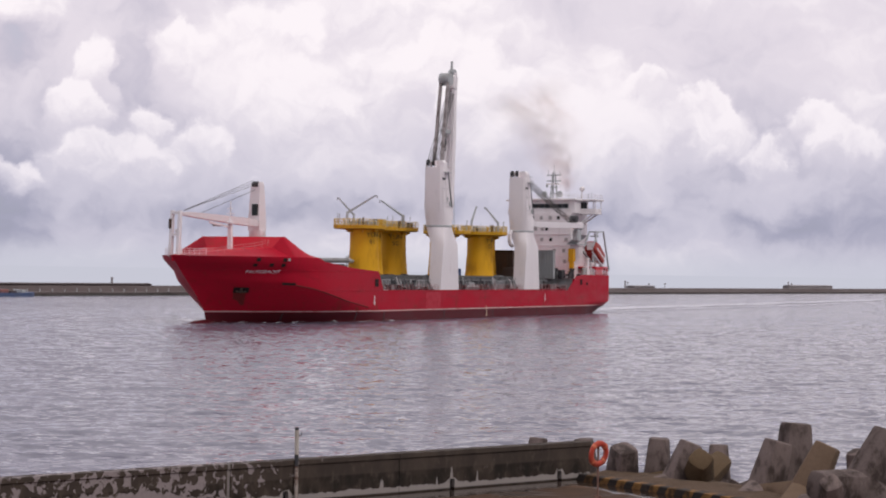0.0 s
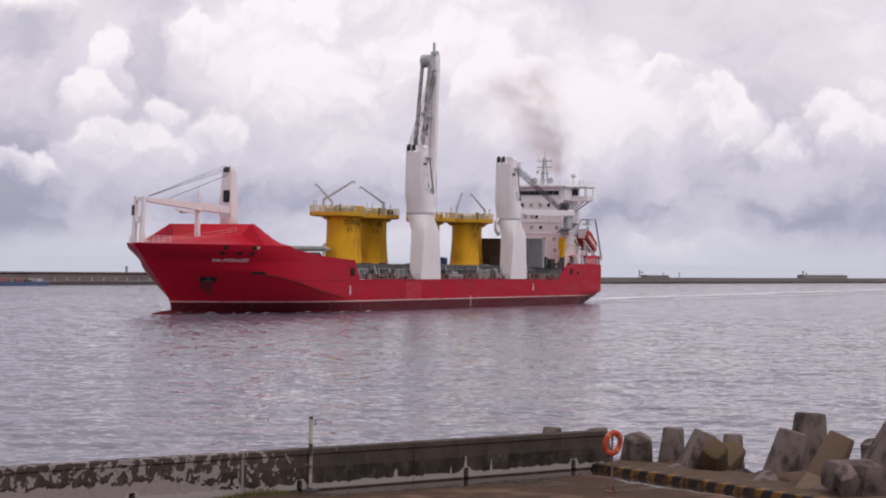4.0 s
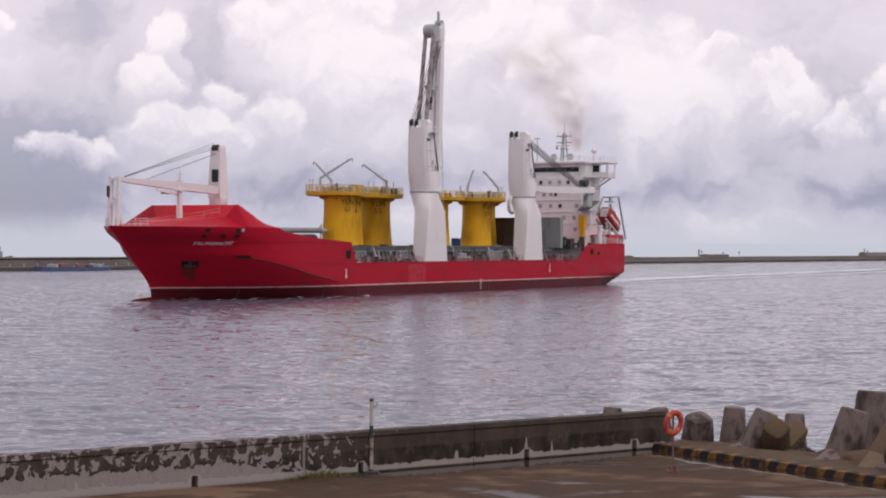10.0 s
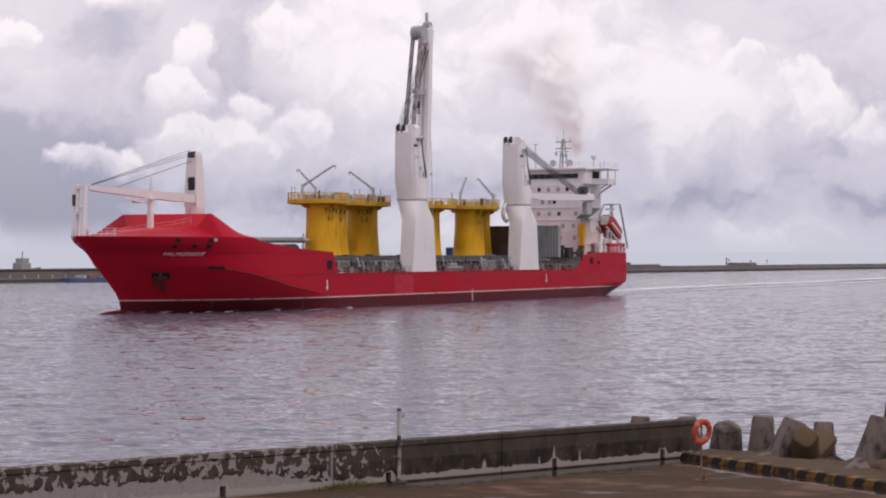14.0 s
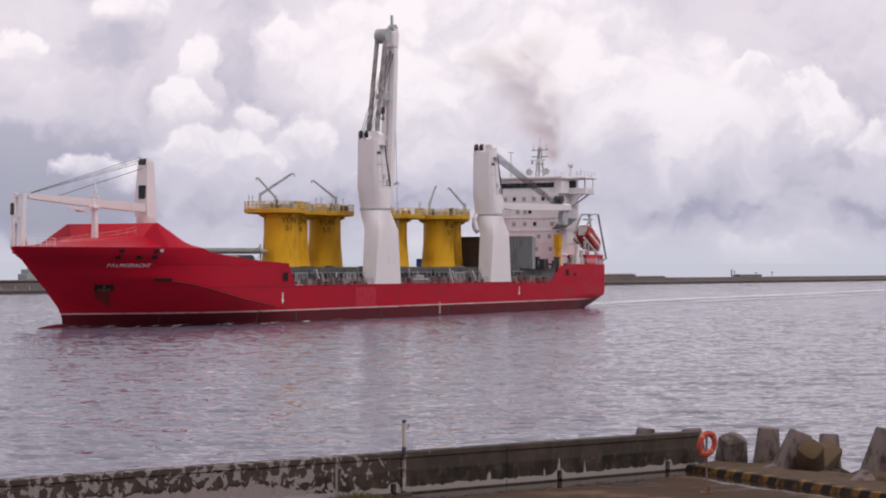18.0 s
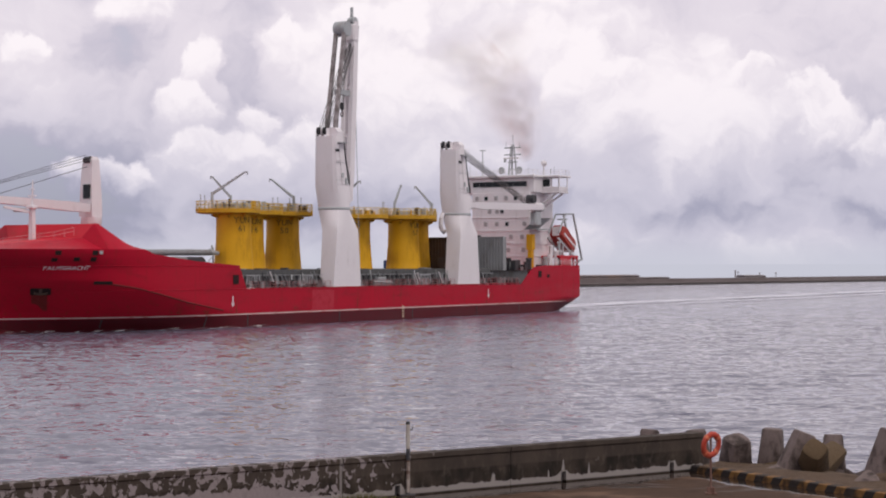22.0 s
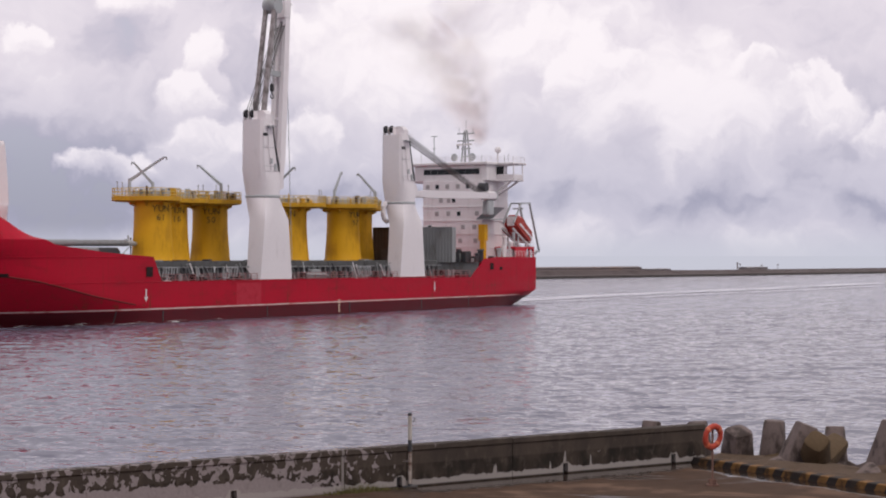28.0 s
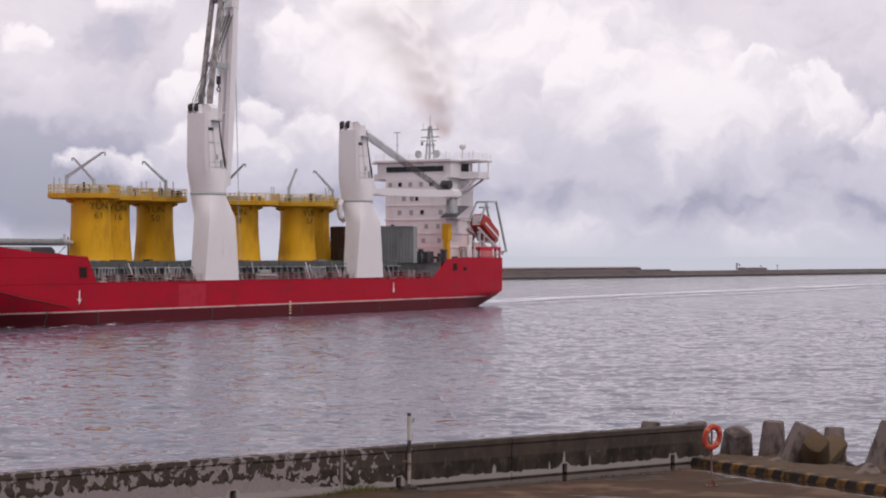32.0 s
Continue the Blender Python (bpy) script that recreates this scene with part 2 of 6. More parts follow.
HULL = hull_material()
WATER = water_material()
RED = material("red_paint", (0.50, 0.010, 0.026), 0.45, stain=(0.28, 0.04, 0.03), amount=0.4)
WHITE = material("white_paint", (0.72, 0.675, 0.685), 0.45, stain=(0.42, 0.36, 0.33), amount=0.4, scale=0.6, streak=4)
CREAM = material("crane_white", (0.72, 0.67, 0.685), 0.45, stain=(0.44, 0.39, 0.38), amount=0.32, scale=0.9, streak=3, cover=0.44)
GREY = material("grey_paint", (0.22, 0.225, 0.23), 0.6, stain=(0.12, 0.10, 0.09), amount=0.6)
PALE = material("pale_grey_paint", (0.38, 0.39, 0.40), 0.6, stain=(0.22, 0.20, 0.18), amount=0.6, streak=3)
DARK = material("dark_steel", (0.045, 0.045, 0.05), 0.55, stain=(0.10, 0.06, 0.04), amount=0.5)
BLIND = material("drawn_blind", (0.36, 0.33, 0.33), 0.35, stain=(0.22, 0.2, 0.2), amount=0.5)
GLASS = material("dark_glass", (0.015, 0.018, 0.02), 0.12)
YELLOW = material("yellow_paint", (0.61, 0.315, 0.006), 0.6, stain=(0.36, 0.17, 0.01), amount=0.6, scale=0.6, streak=3)
BLACK = material("faded_black_lettering", (0.085, 0.055, 0.012), 0.6)
BROWN = material("brown_steel", (0.075, 0.050, 0.040), 0.7, stain=(0.12, 0.06, 0.035), amount=0.5)
BLUE = material("blue_paint", (0.04, 0.08, 0.22), 0.6, stain=(0.08, 0.08, 0.1), amount=0.5, scale=0.3)
ORANGE = material("orange_plastic", (0.40, 0.050, 0.030), 0.55, stain=(0.36, 0.15, 0.09), amount=0.4)
RUST = material("rusty_white_paint", (0.33, 0.28, 0.25), 0.7, stain=(0.075, 0.028, 0.015), amount=0.95, scale=4.0, cover=0.56)
ROPE = material("wire_rope", (0.10, 0.095, 0.095), 0.5, 0.3)


# ---- builders ----
def ramp(x, *pairs):
    return float(np.interp(x, [p[0] for p in pairs], [p[1] for p in pairs]))


def solid(bm, verts, faces, slot=0):
    vs = [bm.verts.new(v) for v in verts]
    for f in faces:
        try:
            bm.faces.new([vs[i] for i in f]).material_index = slot
        except ValueError:
            pass
    return vs


def box(bm, x0, x1, y0, y1, z0, z1, m=None, bevel=0.0):
    pts = [Vector((x, y, z)) for z in (z0, z1) for y in (y0, y1) for x in (x0, x1)]
    if m is not None:
        pts = [m @ p for p in pts]
    vs = solid(bm, pts, [(0, 2, 3, 1), (4, 5, 7, 6), (0, 1, 5, 4), (2, 6, 7, 3), (0, 4, 6, 2), (1, 3, 7, 5)])
    if bevel:
        edges = {e for v in vs for e in v.link_edges}
        bmesh.ops.bevel(bm, geom=list(edges), offset=bevel, segments=1, affect="EDGES")
    return bm


def rings(bm, loops, cap=True, close=True):
    """Skin over a row of loops with equal numbers of points."""
    made = [[bm.verts.new(p) for p in loop] for loop in loops]
    n = len(made[0])
    for a, b in zip(made, made[1:]):
        for i in range(n if close else n - 1):
            j = (i + 1) % n
            try:
                bm.faces.new((a[i], a[j], b[j], b[i]))
            except ValueError:
                pass
    if cap:
        bm.faces.new(made[0][::-1])
        bm.faces.new(made[-1])
    return bm


def circle(c, r, n=20, z=None, a=0.0):
    return [Vector((c[0] + r * math.cos(a + 2 * math.pi * i / n), c[1] + r * math.sin(a + 2 * math.pi * i / n), c[2] if z is None else z)) for i in range(n)]


def tube(bm, a, b, r, r2=None, n=8):
    a, b = Vector(a), Vector(b)
    q = (b - a).to_track_quat("Z", "Y").to_matrix().to_4x4()
    l0 = [Matrix.Translation(a) @ q @ p for p in circle((0, 0, 0), r, n)]
    l1 = [Matrix.Translation(b) @ q @ p for p in circle((0, 0, 0), r if r2 is None else r2, n)]
    return rings(bm, [l0, l1])


def beam(bm, a, b, w, h, w2=None, h2=None):
    """Square beam from a to b, w across and h upright."""
    a, b = Vector(a), Vector(b)
    d = (b - a).normalized()
    side = d.cross(Vector((0, 0, 1)))
    side = side.normalized() if side.length > 1e-3 else Vector((0, 1, 0))
    up = side.cross(d)
    loops = []
    for c, ww, hh in ((a, w, h), (b, w2 or w, h2 or h)):
        loops.append([c + side * sx * ww / 2 + up * sz * hh / 2 for sx, sz in ((-1, -1), (1, -1), (1, 1), (-1, 1))])
    return rings(bm, loops)


def finish(bm, name, mats, smooth=None):
    bmesh.ops.remove_doubles(bm, verts=bm.verts, dist=1e-4)
    bmesh.ops.recalc_face_normals(bm, faces=bm.faces)
    me = bpy.data.meshes.new(name)
    bm.to_mesh(me)
    bm.free()
    for mat in mats if isinstance(mats, (list, tuple)) else [mats]:
        me.materials.append(mat)
    if smooth is not None:
        me.polygons.foreach_set("use_smooth", [True] * len(me.polygons))
        me.set_sharp_from_angle(angle=radians(smooth))
    return me


def part(name, bm, mats, parent=None, label="", smooth=None, at=None):
    ob = new(name, finish(bm, name, mats, smooth))
    if parent is not None:
        ob.parent = parent
    if at is not None:
        ob.matrix_basis = at
    return tagged(ob, label)


def thing(name, label, category, group="", at=None):
    ob = new(name)
    ob.empty_display_size = 0.5
    if at is not None:
        ob.matrix_basis = at
    return tagged(ob, label, category, group)


def lettering(text, size, mat, parent, at, name="lettering", depth=0.02, spread=1.0, shear=0.0):
    """Raised letters in the built-in font as a mesh; at: pose, text runs along x, faces z."""
    cu = bpy.data.curves.new(name, "FONT")
    cu.body, cu.size, cu.extrude, cu.align_x, cu.align_y, cu.resolution_u = text, size, depth, "CENTER", "CENTER", 3
    cu.space_character, cu.shear = spread, shear
    tmp = new(name, cu)
    me = bpy.data.meshes.new_from_object(tmp.evaluated_get(bpy.context.evaluated_depsgraph_get()))
    bpy.data.objects.remove(tmp)
    me.materials.clear()
    me.materials.append(mat)
    ob = new(name, me)
    ob.parent = parent
    ob.matrix_basis = at
    return ob


# ---- water, breakwater, pier ----
def build_water():
    """One sheet to the horizon, with real waves where the camera looks down on it."""
    xs = np.concatenate([[-4600, -1500, -500], np.arange(-150, -60, 3.0), np.arange(-60, 70, 0.9), np.arange(70, 220, 3.0), [500, 1500, 4600]])
    ys = np.concatenate([[-4600, -1500, -300, -60, 10, 30], 50 * np.exp(np.arange(0, 420) * 0.0052), [600, 900, 1500, 2600, 4800]])
    X, Y = np.meshgrid(xs, ys)
    rng = np.random.default_rng(3)
    Z = np.zeros_like(X)
    for _ in range(46):
        length = 1.6 * (9.0 / 1.6) ** rng.random()
        a = -1.35 + rng.normal() * 0.5
        k = 2 * math.pi / length
        Z += 0.0026 * length ** 0.85 * np.sin(k * (X * math.cos(a) + Y * math.sin(a)) + rng.random() * 6.3)
    fade = np.clip((Y - 48) / 6, 0, 1) * np.clip((430 - Y) / 200, 0, 1) * np.clip((X + 150) / 60, 0, 1) * np.clip((220 - X) / 80, 0, 1)
    Z = Z * fade
    h, w = X.shape
    idx = np.arange(h * w).reshape(h, w)
    quads = np.stack([idx[:-1, :-1], idx[:-1, 1:], idx[1:, 1:], idx[1:, :-1]], -1).reshape(-1, 4)
    me = bpy.data.meshes.new("water")
    me.from_pydata(np.stack([X, Y, Z], -1).reshape(-1, 3).tolist(), [], quads.tolist())
    me.polygons.foreach_set("use_smooth", [True] * len(me.polygons))
    me.materials.append(WATER)
    return tagged(new("water", me), "grey rippled harbour water under an overcast sky", "water", kind="structure")


water = build_water()


WALL0, WALL1 = Vector((-22.95, 33.79, 0)), Vector((7.15, 55.15, 0))
WAY = (WALL1 - WALL0).normalized()
OUT = Vector((-WAY.y, WAY.x, 0))
GROUND = 2.85
KERB0, KERB1 = Vector((6.62, 54.65, 0)), Vector((16.86, 39.24, 0))
KWAY = (KERB1 - KERB0).normalized()
KOUT = Vector((-KWAY.y, KWAY.x, 0))


def pier_material():
    """Brown worn concrete: sandy dry patches, dark damp, smooth puddles that mirror the sky."""
    mat = bpy.data.materials.new("pier_concrete")
    mat.use_nodes = True
    t = Tree(mat.node_tree)
    bsdf = t.tree.nodes["Principled BSDF"]
    where = t.node("ShaderNodeTexCoord").outputs["Object"]
    broad = t.noise(t.mapping(where, scale=(0.55, 1, 1), rotation=(0, 0, 0.5)), 0.42, 5.0, 0.6, 0.5)
    mid = t.noise(where, 2.2, 5.0, 0.6)
    fine = t.noise(where, 18.0, 5.0, 0.65)
    col = t.mix(mid, (0.030, 0.017, 0.012), (0.098, 0.056, 0.038))
    col = t.mix(t.math("MULTIPLY", fine, 0.4), col, (0.085, 0.062, 0.047))
    col = t.mix(t.smooth(broad, 0.54, 0.64, 0.0, 0.55), col, (0.20, 0.125, 0.088))
    ragged = t.math("MULTIPLY", t.math("SUBTRACT", mid, 0.5), 0.9)

    def gutter(start, way, side, reach, s0, s1):
        off = t.node("ShaderNodeVectorMath", op="SUBTRACT", ins={0: where, 1: tuple(start)}).outputs[0]
        away = t.node("ShaderNodeVectorMath", op="DOT_PRODUCT", ins={0: off, 1: tuple(side)}).outputs["Value"]
        run = t.node("ShaderNodeVectorMath", op="DOT_PRODUCT", ins={0: off, 1: tuple(way)}).outputs["Value"]
        near = t.smooth(t.math("ADD", t.math("ADD", away, ragged), t.math("MULTIPLY", t.math("SUBTRACT", broad, 0.5), 2.2)), reach, reach * 0.72)
        return t.math("MULTIPLY", near, t.math("MULTIPLY", t.smooth(run, s0, s0 + 2.5), t.smooth(run, s1, s1 - 2.0)))
    wet = t.smooth(broad, 0.45, 0.36, 0.0, 0.75)
    wet = t.math("MAXIMUM", wet, gutter(WALL0, WAY, -OUT, 1.5, 24.0, 40.0))
    wet = t.math("MAXIMUM", wet, gutter(KERB0, KWAY, -KOUT, 1.2, -1.0, 19.0))
    col = t.mix(t.math("MULTIPLY", wet, 0.8), col, (0.014, 0.009, 0.007))
    t.put(bsdf.inputs["Base Color"], col)
    t.put(bsdf.inputs["Roughness"], t.math("SUBTRACT", 0.9, t.math("MULTIPLY", wet, 0.80)))
    t.put(bsdf.inputs["Specular IOR Level"], t.math("MULTIPLY_ADD", wet, 0.32, 0.08))
    t.put(bsdf.inputs["Normal"], t.node("ShaderNodeBump", ins={"Strength": t.math("SUBTRACT", 0.5, t.math("MULTIPLY", wet, 0.42)), "Distance": 0.012, "Height": fine}).outputs[0])
    return mat



CONCRETE = pier_material()
WALLGREY = material("dark_weathered_concrete", (0.130, 0.108, 0.092), 0.85, stain=(0.05, 0.04, 0.034), amount=0.8, scale=0.9, grain=0.3, bump=0.012, streak=2.5)
ROCK = material("breakwater_stone", (0.098, 0.076, 0.075), 0.9, stain=(0.060, 0.046, 0.046), amount=0.7, scale=0.12, grain=0.3)
ROCKLOW = material("wet_stone", (0.055, 0.048, 0.046), 0.8, stain=(0.03, 0.026, 0.025), amount=0.7, scale=0.2, grain=0.3)
TETRA = material("weathered_block_concrete", (0.185, 0.140, 0.130), 0.9, stain=(0.030, 0.021, 0.018), amount=0.85, scale=2.0, grain=0.55, bump=0.07, cover=0.57, streak=1.8)
TETRAWARM = material("warm_block_concrete", (0.15, 0.10, 0.068), 0.9, stain=(0.045, 0.028, 0.019), amount=0.8, scale=1.0, grain=0.3, bump=0.02)
TETRAMOSS = material("mossy_block_concrete", (0.115, 0.075, 0.042), 0.95, stain=(0.03, 0.02, 0.015), amount=0.85, scale=1.2, grain=0.4, bump=0.06)
STRIPE = material("faded_yellow_stripe", (0.21, 0.105, 0.034), 0.85, stain=(0.035, 0.022, 0.014), amount=0.9, scale=3.0, cover=0.56, grain=0.3)
TAR = material("faded_black_stripe", (0.028, 0.022, 0.020), 0.85, stain=(0.075, 0.055, 0.042), amount=0.5, scale=3.0, grain=0.3)

FAR = Vector((0.621, 0.784, 0))          # the breakwater's way, and its start
FAR0 = Vector((-115.0, 520.0, 0))
SIDE = Vector((-0.784, 0.621, 0))


def build_breakwater():
    def along(s, out, z):
        return FAR0 + FAR * s + SIDE * out + Vector((0, 0, z))
    bm = bmesh.new()
    stops = list(range(-420, 300, 12)) + list(range(300, 3200, 60))
    rng = random.Random(5)
    loops = [[along(s, 0, -2), along(s, 0.4, 0.9 + rng.random() * 0.25), along(s, 3.5, 1.25 + rng.random() * 0.2),
              along(s, 7.0, 1.3), along(s, 9.5, ramp(s, (280, 3.0), (360, 2.6)) + rng.random() * 0.15), along(s, 13, ramp(s, (280, 3.1), (360, 2.7))), along(s, 16, -2)] for s in stops]
    rings(bm, loops, cap=True)
    base = part("breakwater", bm, [ROCK], smooth=30)
    tagged(base, "long low stone breakwater across the channel", "breakwater", kind="structure")
    bm = bmesh.new()
    for s in stops[:-1]:
        step = 12 if s < 300 else 60
        q = 0.35 + rng.random() * 0.3
        solid(bm, [along(s, -0.6, -1), along(s + step, -0.6, -1), along(s + step, -0.1, q + 0.35), along(s, -0.1, q + 0.3),
                   along(s + step, 0.6, q + 0.3), along(s, 0.6, q + 0.25)], [(0, 1, 2, 3), (3, 2, 4, 5)])
    part("rubble_foot", bm, [ROCKLOW], base)
    # distance haze is put into the colours of the sheds and masts
    FARGREY = material("hazy_grey", (0.27, 0.245, 0.25), 0.9, stain=(0.21, 0.19, 0.19), amount=0.5, scale=0.1)
    FARSHED = material("hazy_brown_sheds", (0.20, 0.165, 0.16), 0.9, stain=(0.27, 0.19, 0.15), amount=0.6, scale=0.06)
    for s in range(-60, 90, 5):
        bm = bmesh.new()
        tube(bm, along(s, 2.2, 1.2), along(s, 2.2, 1.95), 0.16, 0.13)
        tube(bm, along(s, 2.2, 1.95), along(s, 2.2, 2.15), 0.24, 0.2)
        part("bollard", bm, [PALE], base)
    # added glowing sheet in the horizon sky's colour, hides the water behind it
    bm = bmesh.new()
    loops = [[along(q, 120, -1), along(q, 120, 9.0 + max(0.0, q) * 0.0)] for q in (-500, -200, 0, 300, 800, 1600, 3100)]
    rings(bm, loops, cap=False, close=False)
    haze = bpy.data.materials.new("haze_glow")
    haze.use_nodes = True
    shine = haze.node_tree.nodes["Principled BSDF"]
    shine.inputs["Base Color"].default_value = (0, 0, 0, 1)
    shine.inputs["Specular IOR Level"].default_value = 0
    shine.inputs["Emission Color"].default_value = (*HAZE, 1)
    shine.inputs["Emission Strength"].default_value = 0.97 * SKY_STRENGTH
    tagged(part("backdrop", bm, [haze]), "glowing sheet in the horizon's colour, hiding the water beyond the breakwater", "haze", kind="structure")
    # low sheds, tanks and stacks on it
    for s, w, h, mat in ((266, 98, 4.65, FARSHED), (327, 24, 3.6, FARGREY), (416, 20, 4.0, FARGREY), (609, 58, 4.7, FARGREY), (10, 150, 3.9, ROCK)):
        m = Matrix.Translation(along(s, 11.5, 2.2)) @ Matrix.Rotation(math.atan2(FAR.y, FAR.x), 4, "Z")
        shed = thing("harbour_shed", "long low hazy shed on the breakwater", "shed", "far sheds", at=m)
        h = h - 2.2
        bm = bmesh.new()
        box(bm, -w / 2, w / 2, -1.6, 3, -0.3, h * 0.8, bevel=0.1)
        part("wall", bm, [mat], shed)
        bm = bmesh.new()
        solid(bm, [(-w / 2 - 0.3, -2.0, h * 0.8), (w / 2 + 0.3, -2.0, h * 0.8), (w / 2 + 0.3, 0.7, h), (-w / 2 - 0.3, 0.7, h), (w / 2 + 0.3, 3.4, h * 0.8), (-w / 2 - 0.3, 3.4, h * 0.8)],
              [(0, 1, 2, 3), (3, 2, 4, 5), (0, 3, 5), (1, 4, 2), (0, 5, 4, 1)])
        part("roof", bm, [mat], shed)
    for s, h in ((399, 6.0), (401.5, 5.4), (580, 6.4), (584, 5.5), (68, 5.6), (438, 4.9), (422, 4.8)):
        root = thing("beacon_mast", "thin grey beacon mast on the breakwater", "mast", "far masts", at=Matrix.Translation(along(s, 11, 2.9)))
        bm = bmesh.new()
        tube(bm, (0, 0, 0), (0, 0, h - 2.9), 0.42 if h > 5.4 else 0.15, 0.3 if h > 5.4 else 0.12)
        part("pole", bm, [FARGREY], root)
        bm = bmesh.new()
        box(bm, -0.4, 0.4, -0.4, 0.4, h - 3.3, h - 2.7, bevel=0.1)
        part("lantern", bm, [FARGREY], root)
    # moored blue barge with red stacks, and a small pale ship with a green deckhouse beside it
    turn = Matrix.Rotation(math.atan2(FAR.y, FAR.x), 4, "Z")
    barge = thing("moored_barge", "blue barge with red cargo moored at the breakwater", "barge", at=Matrix.Translation(along(8, -4, 0)) @ turn)
    bm = bmesh.new()
    rings(bm, [[Vector((x, y * w, z)) for y, z in ((-3.2, -0.5), (-3.2, h), (3.2, h), (3.2, -0.5))] for x, w, h in ((-13, 0.6, 1.35), (-11.6, 1, 1.15), (11, 1, 1.1), (13, 0.5, 1.35))])
    part("hull", bm, [FARBLUE], barge)
    for x, w, h, mat in ((-8, 1, 2.0, PALE), (-6, 3, 2.2, FARRED), (-2, 1.2, 1.8, GREY), (0, 3, 2.1, FARRED), (4, 2, 1.7, ROCK), (8, 1.5, 2.0, PALE)):
        bm = bmesh.new()
        box(bm, x, x + w, -2, 2, 1.05, h, bevel=0.1)
        part("cargo_crate", bm, [mat], barge)
    boat = thing("moored_boat", "small dark boat with a pale grey deckhouse at the breakwater", "boat", at=Matrix.Translation(along(-3, 20, 0)) @ turn)
    bm = bmesh.new()
    rings(bm, [[Vector((x, y * w, z)) for y, z in ((-3, -0.5), (-3, h), (3, h), (3, -0.5))] for x, w, h in ((-8, 0.7, 3.7), (-6, 1, 3.5), (5, 1, 3.6), (7.5, 0.2, 4.2))])
    part("hull", bm, [DARK], boat)
    bm = bmesh.new()
    box(bm, -1.0, 2.6, -2.2, 2.2, 3.0, 5.6, bevel=0.15)
    box(bm, -0.2, 2.2, -1.8, 1.8, 5.6, 7.0, bevel=0.15)
    part("deckhouse", bm, [PALEGREEN], boat)
    bm = bmesh.new()
    tube(bm, (1.0, 0, 7), (1.0, 0, 9.0), 0.18)
    part("mast", bm, [PALEGREEN], boat)


# barge blue and red, muted: the haze of distance is in the colour
FARBLUE = material("hazed_blue", (0.062, 0.090, 0.175), 0.7, stain=(0.1, 0.1, 0.13), amount=0.5, scale=0.3)
FARRED = material("hazed_red", (0.24, 0.10, 0.095), 0.8, stain=(0.16, 0.1, 0.09), amount=0.6, scale=0.3)
PALEGREEN = material("pale_grey_green_paint", (0.30, 0.31, 0.32), 0.6, stain=(0.2, 0.2, 0.18), amount=0.4)
build_breakwater()

def build_pier():
    bm = bmesh.new()
    rim = [WALL0 + OUT * 0.4, WALL1 + OUT * 0.4, KERB0 + KOUT * 0.35, KERB1 + KOUT * 0.35, Vector((40, -25, 0)), Vector((-60, -25, 0)), Vector((-60, 15, 0))]
    rings(bm, [[p + Vector((0, 0, -3)) for p in rim], [p + Vector((0, 0, GROUND)) for p in rim]])
    tagged(part("pier", bm, [CONCRETE]), "brown stained concrete pier with wet patches", "pier", kind="structure")


build_pier()


def build_wall():
    """Parapet in cast lengths with open joints, a coping and drain holes."""
    length = (WALL1 - WALL0).length
    root = thing("parapet_wall", "low weathered concrete parapet wall with peeling white paint", "wall")
    tagged(root, kind="structure")
    m = Matrix.Translation(WALL0 + Vector((0, 0, GROUND))) @ Matrix.Rotation(math.atan2(WAY.y, WAY.x), 4, "Z")
    root.matrix_basis = m
    rng = random.Random(2)
    joints = [0.0, 6.6, 13.2, WALLJOINT, WALLJOINT + 5.6, length]
    for i, (a, b) in enumerate(zip(joints, joints[1:])):
        if b - a < 0.3:
            continue
        bm = bmesh.new()
        holes = sorted(h for h in DRAINS if a + 0.3 < h < b - 0.3)
        top = 1.14
        # the face is cut around the drain holes
        cuts = [a + 0.012]
        for h in holes:
            cuts += [h - 0.09, h + 0.09]
        cuts.append(b - 0.012)
        for k, (c0, c1) in enumerate(zip(cuts, cuts[1:])):
            z0 = 0.30 if k % 2 else -0.02
            steps = max(1, int((c1 - c0) / 0.3))
            xs = [c0 + (c1 - c0) * j / steps for j in range(steps + 1)]
            loops = [[Vector((x, 0, z0)), Vector((x, 0.0, top - 0.16)), Vector((x, -0.035, top - 0.13)), Vector((x, -0.035 + rng.random() * 0.012, top - 0.012 + rng.random() * 0.02)),
                      Vector((x, 0.34, top + rng.random() * 0.012)), Vector((x, 0.34, z0))] for x in xs]
            rings(bm, loops)
        part("wall_length", bm, [WALLPAINT], root)
        for h in holes:
            bm = bmesh.new()
            box(bm, h - 0.085, h + 0.085, 0.16, 0.33, 0.0, 0.295)
            part("drain_hole", bm, [DARK], root)


